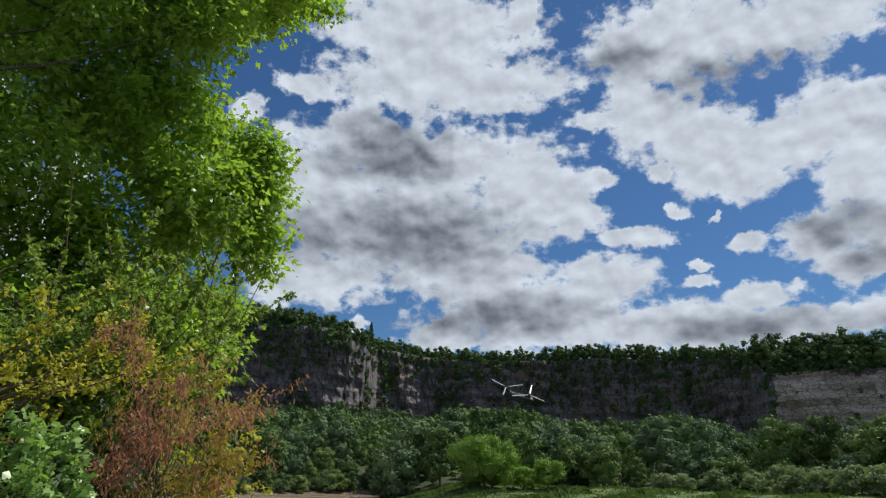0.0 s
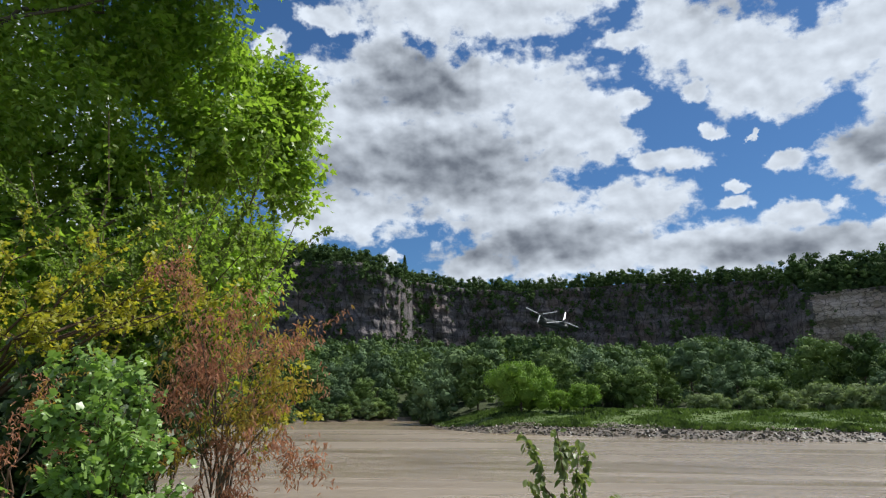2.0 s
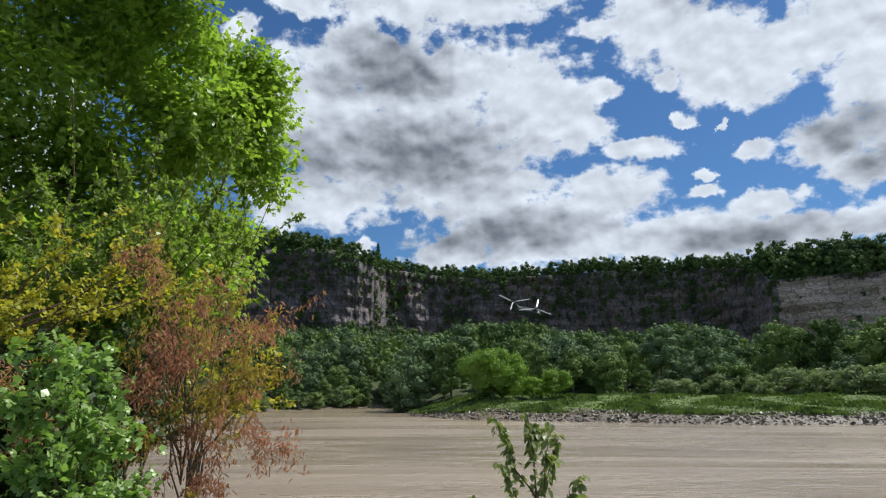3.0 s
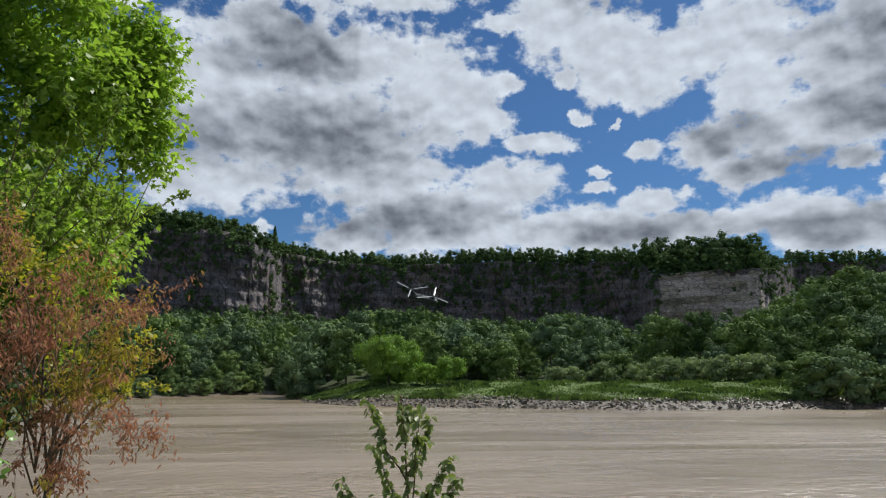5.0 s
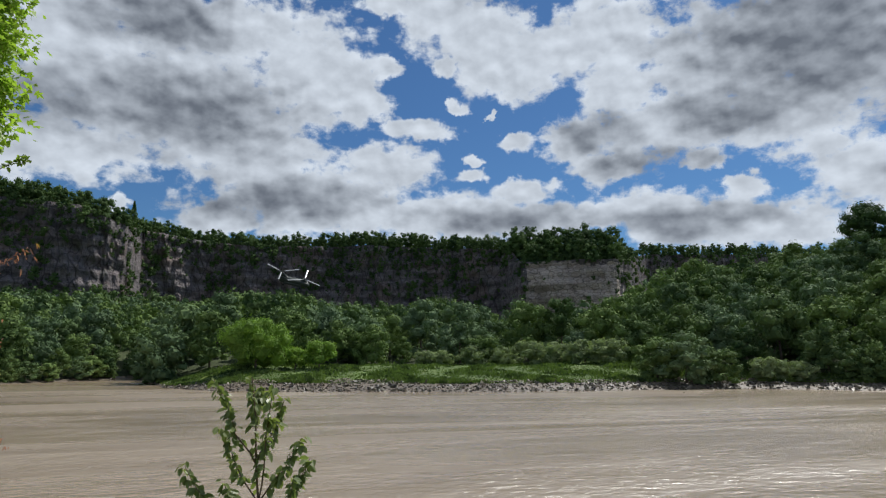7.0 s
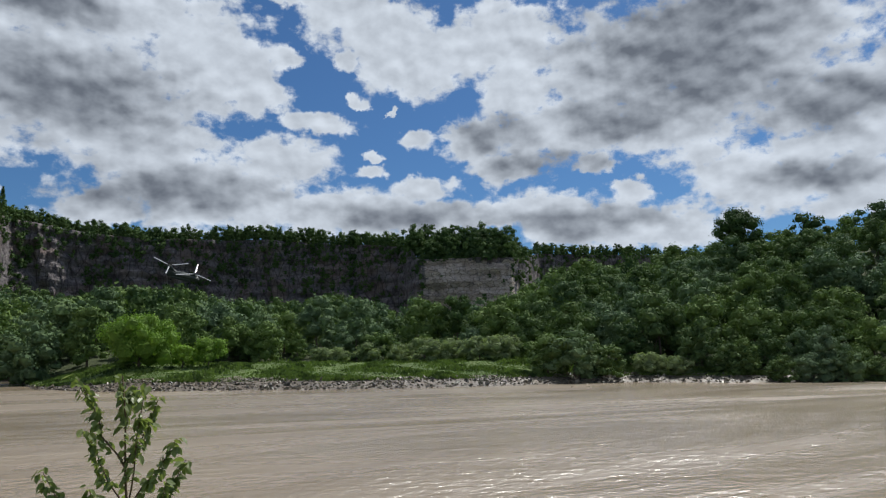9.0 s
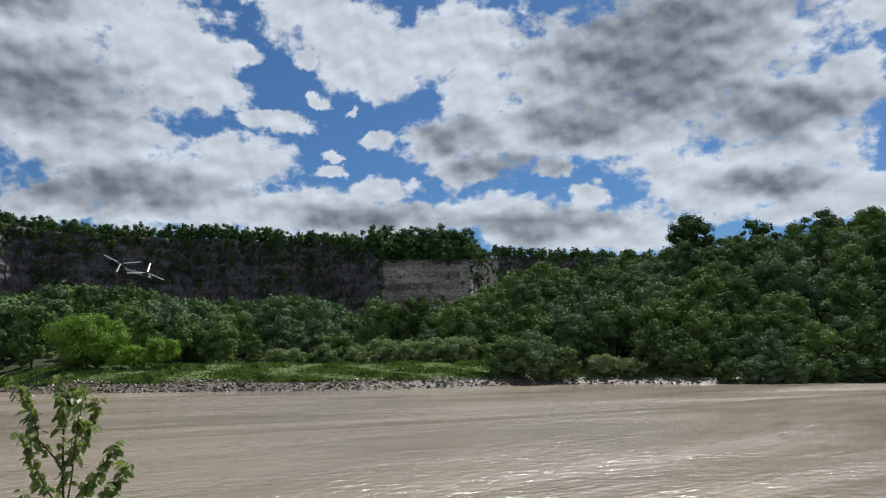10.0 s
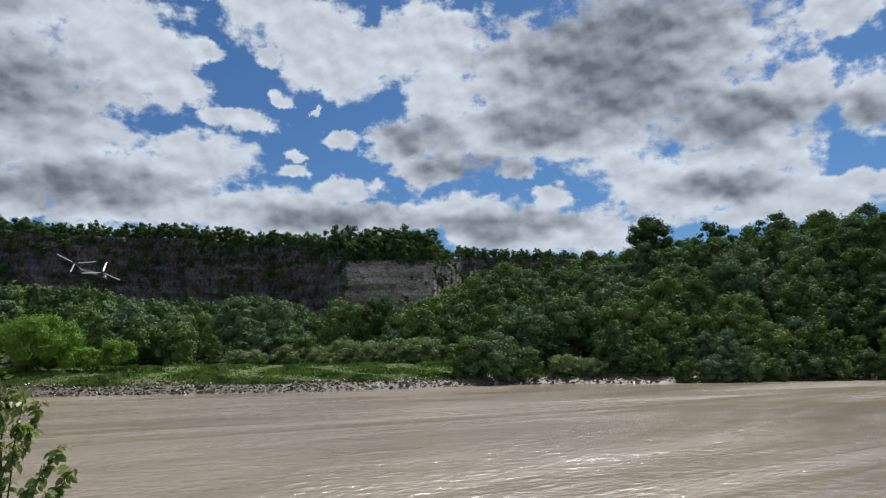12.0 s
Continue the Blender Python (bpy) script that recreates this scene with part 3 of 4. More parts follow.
def broad_lobes(h, w, low_part, n):
    """Lobes that fill a rounded, uneven crown of height h and width w."""
    out = [(0, 0, low_part + (h - low_part) * 0.4, w * 0.26), (0.06 * w, -0.05 * w, low_part + (h - low_part) * 0.68, w * 0.2)]
    for k in range(n - 2):
        a, u = k * 2.39996 + rng.random() * 0.9, (k + 0.6) / (n - 1.5)
        u = min(1.0, u * (0.9 + 0.2 * rng.random()))
        size = w * rng.uniform(0.09, 0.21) * (1.1 - 0.1 * u)
        ring = math.sqrt(max(0.0, 1 - (1.8 * u - 0.8) ** 2 / 1.02))
        rr = max(0.0, w * 0.5 * ring * rng.uniform(0.8, 1.15) - size * 0.5)
        out.append((math.cos(a) * rr, math.sin(a) * rr, min(low_part + (h - low_part) * u * 0.93, h - size * 0.8), size))
    return out


def trunk_arrays(h, thick, lobes, reach=0.6):
    base = tube(*limb((0, 0, -0.6), (0.1, 0, h * 0.55), thick, 5, 0, 0.05, 0.5))
    arms = [tube(*limb((0, 0, h * (0.2 + 0.3 * rng.random())), (l[0] * reach, l[1] * reach, l[2] * 0.9), thick * 0.4, 4, -0.05), 5) for l in lobes[:5]]
    return join([base] + arms)


def tree_kind(h, w, low_part, lobes_n, clumps, size, thick, leaf):
    lobes = broad_lobes(h, w, low_part, lobes_n)
    v, f = crown_arrays(lobes, clumps, size)
    crown = quick_mesh("crown", v, f, leaf)
    v, f = trunk_arrays(h, thick, lobes)
    return quick_mesh("trunk", v, f, bark_material), crown


def plant_tree(name, meshes, m, label, category="tree", group=""):
    base = new(name)
    base.matrix_world = m
    for n, me in zip(("trunk", "crown"), meshes):
        part(n, me, None, base)
    return tagged(base, label, category, group)


KINDS = [tree_kind(11.5, 10.5, 0.6, 24, 2300, 0.58, 0.25, far_leaf) for _ in range(4)] + [tree_kind(13, 9, 0.8, 22, 2200, 0.58, 0.25, far_leaf) for _ in range(4)]
SMALL = [tree_kind(12, 10, 0.6, 14, 620, 0.92, 0.22, far_leaf) for _ in range(8)]
MID = [tree_kind(10.5, 10, 0.4, 10, 370, 0.88, 0.22, dark_leaf) for _ in range(8)]
TINY = [tree_kind(11, 11, 0.2, 4, 105, 1.5, 0.22, dark_leaf) for _ in range(8)]
BUSH = [tree_kind(4, 5.5, 0.2, 14, 1800, 0.36, 0.12, bush_leaf) for _ in range(3)]


def posed(b, r, scale, lift=-0.2, wide=1.0):
    return Matrix.Translation(at(b, r, lift)) @ Matrix.Rotation(rng.random() * 6.28, 4, "Z") @ Matrix.Diagonal((scale * wide, scale * wide, scale, 1))


spots = []


def free(x, y, gap):
    for px, py, pg in spots:
        if (px - x) ** 2 + (py - y) ** 2 < ((gap + pg) * 0.5) ** 2:
            return False
    spots.append((x, y, gap))
    return True


wood_near, wood_far = [], []
tries = 0
while tries < 9000:
    tries += 1
    b = rng.uniform(-34, 76)
    lo = max(float(back(b)) if b > -3 else 0, float(shore(b)) + (1.5 if b < -3 else 5 if b < 54 else 0.5))
    hi = 300 if b > 36 else float(cliff_r(b)) - 6
    u = rng.random() ** 1.35
    r = lo + 2 + (hi - lo - 2) * u
    gap = rng.uniform(5.8, 10.5) * (1.05 if b > 33 else 1.0)
    if free(r * math.sin(radians(b)), r * math.cos(radians(b)), gap):
        wood_near.append((r - lo - (60 if b > 38 else 0), b, r, gap))
wood_near.sort()
for k, (_, b, r, gap) in enumerate(wood_near):
    edge = 0.7 if r - max(float(back(b)), float(shore(b)) + 5) < 8 else 1.0
    s = gap / 7.2 * edge * rng.uniform(0.78, 1.25) * (0.72 if 23 < b < 34 and r > 230 else 1.0)
    s = min(s, 1.35)
    if k < 195:
        plant_tree("woodland_tree", KINDS[int(rng.integers(len(KINDS)))], posed(b, r, s, -0.3, 1.0), "leafy green broadleaf tree in the riverside wood", group="riverside wood")
    else:
        wood_far.append((b, r, s))


def joined_wood(name, places, kinds, leaf, label, category):
    vs, fs, k = [], [], 0
    arrays = []
    for _, me in kinds:
        v = np.empty(len(me.vertices) * 3, np.float32)
        me.vertices.foreach_get("co", v)
        f = np.empty(len(me.loops), np.int32)
        me.loops.foreach_get("vertex_index", f)
        arrays.append((v.reshape(-1, 3), f.reshape(-1, 3)))
    tones = []
    for m in places:
        v, f = arrays[int(rng.integers(len(arrays)))]
        mm = np.array(m)
        vs.append(v @ mm[:3, :3].T + mm[:3, 3])
        fs.append(f + k)
        k += len(v)
        tones.append(np.full(len(v), rng.random(), np.float32))
    me = quick_mesh(name, np.concatenate(vs), np.concatenate(fs), leaf)
    me.attributes.new("tone", "FLOAT", "POINT").data.foreach_set("value", np.concatenate(tones))
    tagged(new(name, me), label, category, kind="stuff")


joined_wood("far_woods", [posed(b, r, s, -0.3, 0.96) for b, r, s in wood_far], SMALL, far_leaf, "dense green wood covering the slope below the cliff", "wood")

# trees along the cliff's edge and on the ridge behind
rim, knob_wood = [], []
for b in np.arange(-40, 49, 0.42):
    for k in range(3):
        bb = b + rng.uniform(-0.25, 0.25)
        r = float(cliff_r(bb)) + 9 + k * 7 + rng.uniform(-2, 2)
        big = 1.15 if 25 < bb < 34.4 else 1.0 if bb < -7 else 0.88
        (knob_wood if 25 < bb < 34.4 else rim).append(Matrix.Translation((r * math.sin(radians(bb)), r * math.cos(radians(bb)), float(cliff_top(bb)) + (11 * step((k * 7.0) / 14) - 0.5 if 25.6 < bb < 34 else 0) + rng.uniform(-1, 1))) @ Matrix.Rotation(rng.random() * 6.28, 4, "Z") @ Matrix.Scale(big * rng.uniform(0.5, 1.2), 4))
joined_wood("crag_wood", knob_wood, SMALL, dark_leaf, "rounded dark green trees above the pale crag", "wood")
joined_wood("cliff_top_wood", rim, MID, dark_leaf, "dark green trees along the top of the cliff", "wood")

# shrubs in the gullies and on the ledges
shrubs = []
while len(shrubs) < 2050:
    b = rng.uniform(-38, 46)
    c = int((b - cb[0]) / 0.11)
    k = int(rng.integers(4, 82))
    patch = noise.fractal((b * 0.28, CH[c, k] * 1.7, 3.0), 0.9, 2.1, 4)
    want = 0.03 + 0.55 * step(patch * 3.0) + 0.4 * step(relief[c, k] * 3.0) + 0.9 * (abs(b + 5.2) < 1.2) + 0.7 * (abs(b - 0.8) < 0.8) + 0.9 * step((CH[c, k] - 0.62) / 0.25)
    if 26 < b < 33.5:
        want = 0.95 if CH[c, k] < 0.08 or CH[c, k] > 0.95 else 0.02
    if rng.random() > want:
        continue
    r = CR[c, k] - 0.3
    shrubs.append(Matrix.Translation((r * math.sin(radians(b)), r * math.cos(radians(b)), CZ[c, k] - 2)) @ Matrix.Rotation(rng.random() * 6.28, 4, "Z") @ Matrix.Scale(rng.uniform(0.16, 0.42) + 0.35 * rng.random() ** 3, 4))
joined_wood("cliff_shrubs", shrubs, TINY, dark_leaf, "ivy and shrubs growing in the gullies of the cliff", "shrub")

# the trees that stand out
OAK = tree_kind(11.2, 17, 2.2, 34, 11000, 0.45, 0.45, oak_leaf)
OAK_SMALL = tree_kind(6.2, 7.6, 1.6, 16, 3600, 0.4, 0.25, oak_leaf)
plant_tree("oak_tree", OAK, posed(3.9, 153, 0.97, -0.2, 0.8), "broad bright green oak standing on the meadow")
plant_tree("oak_tree", OAK_SMALL, posed(8.9, 153, 1.0, -0.2, 0.88), "small round green oak on the meadow", group="meadow oaks")
plant_tree("oak_tree", OAK_SMALL, posed(7.0, 156, 0.8, -0.2, 0.88), "small round green oak on the meadow", group="meadow oaks")
for b, r, s in ((19, 176, 1.0), (21.5, 174, 1.3), (24, 176, 1.2), (17.5, 177, 0.9), (26.5, 172, 1.5), (28.5, 170, 1.35), (30.8, 168, 1.45), (33, 166, 1.4), (44.5, 158, 1.2), (46.5, 158, 1.0)):
    plant_tree("willow_bush", BUSH[int(rng.integers(3))], posed(b, r, s, -0.1, 1.15), "pale grey-green willow bush at the back of the meadow", "bush", "willow bushes")
for b, r, s in ((36.4, 150, 0.78), (38.6, 149, 0.92), (41.0, 152, 0.7), (22.5, 178, 0.8), (50.5, 160, 0.62), (54, 157, 0.5), (56, 159, 0.55), (58, 163, 0.6), (60, 168, 0.5), (62, 173, 0.6), (64, 178, 0.55), (66, 183, 0.65), (68.5, 186, 0.6), (71, 180, 0.7)):
    plant_tree("shore_tree", KINDS[int(rng.integers(4))], posed(b, r, s, -0.6, 1.25), "low spreading green tree at the edge of the meadow", "tree", "shore trees")
for k in range(17):
    b = -28 + k * 1.45 + rng.uniform(-0.4, 0.4)
    plant_tree("shore_tree", KINDS[int(rng.integers(4))], posed(b, float(shore(b)) + rng.uniform(1.5, 4.0), rng.uniform(0.3, 0.6), -0.4, 1.3), "low green bush hanging over the far waterline", "tree", "waterline bushes")
LONE = tree_kind(26, 17, 11, 30, 6000, 0.65, 0.4, dark_leaf)
plant_tree("skyline_tree", LONE, posed(51.7, 272, 1.0), "dark tree standing above the wood on the skyline")


def conifer(h, w, leaf):
    n = 900
    u = rng.random(n) ** 0.8
    a = rng.random(n) * 6.283
    rr = w * 0.5 * (1 - u) * (0.6 + 0.4 * np.abs(np.sin(u * 40))) * (0.5 + 0.5 * rng.random(n))
    c = np.stack([np.cos(a) * rr, np.sin(a) * rr, 1 + u * (h - 1)], -1)
    v, f = scatter(CLUMP, CLUMP_FACES, c, unit(n) * 0.6 + np.array([0, 0, 0.6]), 0.9 * (0.6 + 0.6 * rng.random(n)))
    tv, tf = tube([(0, 0, -1), (0, 0, h * 0.5), (0, 0, h)], [0.3, 0.2, 0.05])
    return quick_mesh("trunk", tv, tf, bark_material), quick_mesh("crown", v, f, leaf)


FIR = conifer(15, 8, dark_leaf)
for b, s in ((-5.9, 1.0), (0.1, 0.6), (11.9, 0.45)):
    r = float(cliff_r(b)) + 8
    plant_tree("fir_tree", FIR, Matrix.Translation((r * math.sin(radians(b)), r * math.cos(radians(b)), float(cliff_top(b)) + 0.5)) @ Matrix.Scale(s, 4), "dark pointed fir on the edge of the cliff", "tree", "cliff firs")

# ---- the far shore ----
def stones(n):
    vs, fs = [], []
    for k in range(n):
        b = rng.uniform(-3, 57) if k % 12 else rng.uniform(-28, -3)
        d = rng.uniform(-0.5, 9)
        r = float(shore(b)) + d
        p = np.array(at(b, r, 0.0))
        s = rng.uniform(0.1, 0.34) * (1.7 if rng.random() < 0.1 else 1)
        turn = np.array(Euler(rng.uniform(0, 6, 3)).to_matrix())
        v = (LUMP * (1 + 0.35 * rng.normal(size=LUMP.shape))) * s * np.array([1.3, 1.0, 0.6])
        vs.append(v @ turn.T * np.array([1, 1, 0.8]) + p)
        fs.append(LUMP_FACES + k * len(LUMP))
    return np.concatenate(vs), np.concatenate(fs)


v, f = stones(3600)
tagged(new("shore_stones", quick_mesh("shore_stones", v, f, stone_material)), "wet grey-brown stones along the muddy waterline", "stones", kind="stuff")


def meadow_grass(n):
    b = rng.uniform(-3.5, 54, n)
    u = rng.random(n)
    lo, hi = shore(b) + 6.5, back(b) + 3
    r = lo + (hi - lo) * u ** 1.3
    p = np.stack([r * np.sin(np.radians(b)), r * np.cos(np.radians(b)), height(b, r) - 0.05], -1)
    lump = 0.5 + 0.9 * step(np.sin(p[:, 0] * 0.35 + 2 * np.sin(p[:, 1] * 0.2)) * 0.5 + 0.5)
    blade = [(-0.5, 0, 0), (0.5, 0, 0), (0.32, 0.9, 0.2), (-0.3, 0.8, 0.25), (0.05, 1.2, 0.3)]
    return hanging(blade, [(0, 1, 2), (0, 2, 3), (3, 2, 4)], p, np.array([0, 0, 1.0]) + unit(n) * 0.35, 0.36 * lump * (0.6 + 0.8 * rng.random(n)))


v, f = meadow_grass(42000)
tagged(new("meadow_grass", quick_mesh("meadow_grass", v, f, grass_leaf)), "tussocky green grass on the river meadow", "grass", kind="stuff")


# ---- the near bank ----
def polar(b, el, r):
    return np.array([r * math.sin(radians(b)), r * math.cos(radians(b)), EYE + r * math.tan(radians(el))])


# the tall tree: the bearing of its outer edge at each height angle
EDGE_EL = [-4, 4, 9, 12, 14.5, 17, 20, 23.5, 26, 28, 29.5, 32.5, 34.5, 37.5, 42, 60]
EDGE_B = [-22, -18, -15.5, -14.6, -14.2, -14.8, -13.8, -13.0, -13.6, -15.8, -19, -19.6, -14.5, -10.8, -9.5, -14]


def tall_tree():
    lobes = []
    while len(lobes) < 340:
        el = rng.uniform(2, 58)
        r = rng.uniform(12.0, 16.5)
        rad = rng.uniform(0.45, 1.1)
        b = rng.uniform(-41, -9)
        wide = math.degrees(rad / r)
        room = min(float(np.interp(el + s * wide * 0.5, EDGE_EL, EDGE_B)) for s in (-1, 0, 1)) - b - wide * 0.8
        if room < 0 or (room > 6 and rng.random() < 0.35):
            continue
        lobes.append((*polar(b, el, r), rad))
    for k in range(11):
        lobes.append((*polar(-12.2 - 0.75 * k, 37.2 + 1.6 * (k % 3), 14.5), 0.5 + 0.02 * k))
    for k in range(12):
        lobes.append((*polar(-15.2 - 1.1 * (k % 3), 16 + 0.95 * k, 13.5), 0.5))
    base = new("sycamore_tree")
    foot_at = at(-49, 13.0)
    base.matrix_world = Matrix.Translation(foot_at)
    o = np.array(foot_at)
    L = np.array(lobes)
    L[:, :3] -= o
    crown_mid = L[:, :3].mean(0)
    top = np.array([crown_mid[0] * 0.25, crown_mid[1] * 0.25, 15.0])
    v, f = tube(*limb((0, 0, -0.5), top, 0.38, 9, 0, 0.06, 0.25), 12)
    part("trunk", quick_mesh("trunk", v, f, bark_material, None, True), None, base)
    for l in L[:340:11]:
        h = np.clip(l[2] * 0.55, 1.5, 14)
        v, f = tube(*limb(top * (h / 15.0), l[:3] * 0.96, 0.05, 7, -0.04, 0.12, 0.12), 6)
        part("limb", quick_mesh("limb", v, f, bark_material, None, True), None, base)
    share = L[:, 3] ** 1.5

    def leaves(n, inner, outer):
        pick = rng.choice(len(L), n, p=share / share.sum())
        d = unit(n)
        rad = L[pick, 3] * (inner + (outer - inner) * rng.random(n) ** 0.7)
        return L[pick, :3] + d * rad[:, None] * np.array([1, 1, 0.8]), d * 0.8 + np.array([0, 0, -0.35]) + unit(n) * 0.4, 0.6 + 0.7 * rng.random(n)

    c, d, s = leaves(34000, 0.5, 1.3)
    v, f = hanging(STAR, STAR_FACES, c, d, 0.13 * s)
    part("crown", quick_mesh("crown", v, f, tree_leaf), None, base, "bright green lobed leaves")
    c, d, s = leaves(150000, 0.0, 1.0)
    v, f = hanging(TUFT, TUFT_FACES, c, d, 0.125 * s)
    part("inner_crown", quick_mesh("inner_crown", v, f, tree_leaf), None, base, "shaded dark green inner leaves")
    return tagged(base, "tall leafy green tree leaning out over the river bank", "tree")


tall_tree()


def shrub(name, b, r, stems, spread, tall, leaf_n, leaf_size, template, tris, leaf, label, category="shrub", drop=0.0, low_leaf=0.15, part_name="foliage", lean=(0, 0), twigs=3, thick=0.012):
    """Several stems from one foot, each with side twigs, and leaves along them."""
    foot_at = at(b, r, -0.05)
    base = new(name)
    base.matrix_world = Matrix.Translation(foot_at)
    lines = []
    for k in range(stems):
        a = k * 2.4 + rng.random()
        out = spread * (0.35 + 0.65 * rng.random())
        end = np.array([math.cos(a) * out + lean[0], math.sin(a) * out + lean[1], tall * (0.6 + 0.4 * rng.random())])
        p, w = limb((0.05 * math.cos(a), 0.05 * math.sin(a), 0), end, thick, 7, -0.05, 0.1, 0.25)
        pieces = [tube(p, w, 5)]
        lines.append(p)
        for j in range(twigs):
            u = 0.4 + 0.58 * rng.random()
            s = p[int(u * 6)]
            e = s + unit(1)[0] * np.array([1, 1, 0.5]) * spread * 0.42 + np.array([0, 0, tall * 0.1])
            q, w = limb(s, e, thick * 0.45, 5, -0.03, 0.12, 0.3)
            pieces.append(tube(q, w, 4))
            lines.append(q)
        v, f = join(pieces)
        part("stem", quick_mesh("stem", v, f, twig_material), None, base)
    pick = rng.integers(len(lines), size=leaf_n)
    u = rng.random(leaf_n) ** 0.8
    c = np.array([lines[i][0] + 0 for i in pick])
    for m in range(leaf_n):
        l = lines[pick[m]]
        x = u[m] * (len(l) - 1)
        i = min(int(x), len(l) - 2)
        c[m] = l[i] + (l[i + 1] - l[i]) * (x - i)
    keep = c[:, 2] > low_leaf * tall
    c = c[keep]
    d = unit(len(c)) + np.array([0, 0, -drop])
    c = c + unit(len(c)) * leaf_size * 0.5
    v, f = hanging(template, tris, c, d, leaf_size * (0.55 + 0.8 * rng.random(len(c))))
    part(part_name, quick_mesh(part_name, v, f, leaf), None, base)
    return tagged(base, label, category)


shrub("hawthorn_tree", -26.5, 9.2, 26, 1.85, 5.0, 34000, 0.066, OVAL, OVAL_FACES, thorn_leaf, "small-leaved green thorn tree with low spreading branches", "tree", thick=0.02, twigs=11, low_leaf=0.1)


def branched(name, foot_at, crotch, targets, leaf_n, leaf_size, template, tris, leaf, label, thick=0.022, twigs=6, twig_reach=0.45, drop=0.3, part_name="foliage", low=0.6):
    """A low trunk that forks into long arching boughs, each with side twigs and leaves near their ends."""
    base = new(name)
    base.matrix_world = Matrix.Translation(foot_at)
    o = np.array(foot_at)
    fork = np.array(crotch) - o
    v, f = tube(*limb((0, 0, -0.1), fork, thick * 1.6, 6, 0, 0.08, 0.7), 8)
    part("trunk", quick_mesh("trunk", v, f, bark_material, None, True), None, base)
    lines = []
    for b, el, r in targets:
        q, w = limb(fork * rng.uniform(low, 1.0), polar(b, el, r) - o, thick, 8, -0.08, 0.07, 0.2)
        pieces = [tube(q, w, 6)]
        lines.append(q[5:])
        for j in range(twigs):
            u = int(rng.integers(3, 8))
            along = q[-1] - q[2]
            e = q[u] + along / (np.linalg.norm(along) + 1e-6) * twig_reach * rng.uniform(0.2, 0.9) + unit(1)[0] * np.array([0.6, 0.6, 0.55]) * twig_reach
            p, w = limb(q[u], e, thick * 0.3, 5, 0.02, 0.12, 0.35)
            pieces.append(tube(p, w, 4))
            lines.append(p)
        v, f = join(pieces)
        part("bough", quick_mesh("bough", v, f, twig_material), None, base)
    c = []
    for m in range(leaf_n):
        l = lines[int(rng.integers(len(lines)))]
        x = (0.25 + 0.75 * rng.random() ** 0.7) * (len(l) - 1)
        k = min(int(x), len(l) - 2)
        c.append(l[k] + (l[k + 1] - l[k]) * (x - k))
    c = np.array(c) + rng.normal(size=(leaf_n, 3)) * leaf_size * 0.75
    v, f = hanging(template, tris, c, unit(leaf_n) + np.array([0, 0, -drop]), leaf_size * (0.55 + 0.8 * rng.random(leaf_n)))
    part(part_name, quick_mesh(part_name, v, f, leaf), None, base)
    return tagged(base, label, "shrub")


branched("yellowing_shrub", at(-40, 7.6, -0.05), polar(-37, 0.5, 7.4), [(-24, 9, 6.3), (-22.5, 7.2, 6.2), (-26, 6, 6.0), (-30, 10.3, 6.6), (-33, 8, 6.4), (-36, 9.5, 6.8), (-29.5, 5.4, 6.2), (-34, 5.6, 6.0), (-27.5, 8, 6.5), (-38, 7, 6.5), (-25, 10.6, 6.8), (-32, 6.6, 6.3)], 2800, 0.038, MAPLE, MAPLE_FACES, yellow_leaf, "shrub with thin arching branches and yellowing leaves")
branched("yellowing_shrub", at(-20.5, 6.6, -0.05), polar(-20.5, -6, 6.6), [(-17, 2.2, 6.6), (-15.2, 1.6, 6.8), (-18.5, 0.4, 6.4), (-19.8, 4, 6.6), (-16.4, 4.2, 6.7), (-21.5, 6.4, 6.5), (-14.6, 0.2, 6.7)], 1000, 0.04, MAPLE, MAPLE_FACES, yellow_leaf, "low yellow-green shrub behind a withered one", 0.014)
branched("withered_shrub", at(-20.6, 5.0, -0.05), polar(-21.4, 1.5, 5.0), [(-25.2, 10.0, 5.0), (-24.3, 8.2, 4.9), (-22.6, 6.5, 5.1), (-20.5, 8.0, 5.0), (-18.6, 5.6, 5.1), (-16.4, 5.0, 5.2), (-14.8, 4.6, 5.1), (-15.6, 1.2, 5.0), (-17.0, 2.4, 4.8), (-19.4, 3.4, 4.8), (-23.8, 4.2, 4.9), (-25.6, 2.4, 5.0), (-23.5, 0.0, 4.8), (-17.6, -1.2, 4.9), (-16.0, -4.2, 4.8), (-15.0, -5.2, 4.9), (-19.0, -3.0, 4.7), (-22.4, 1.8, 5.2), (-22.2, -7.0, 4.8), (-24.0, -4.0, 4.8), (-20.2, -8.0, 4.7), (-18.2, -9.0, 4.8)], 6200, 0.042, CURL, CURL_FACES, brown_leaf, "withered shrub with curled red-brown leaves", 0.006, 7, 0.3, 1.1, "foliage", 0.5)
branched("withered_shrub", at(-34.5, 4.6, -0.05), polar(-34.5, -6, 4.6), [(-32.5, 0.6, 4.5), (-33.6, -0.6, 4.6), (-31.5, -3.0, 4.4), (-35, -3.5, 4.4)], 800, 0.036, CURL, CURL_FACES, brown_leaf, "small withered shrub with dry brown leaves", 0.006, 5, 0.22, 0.9)
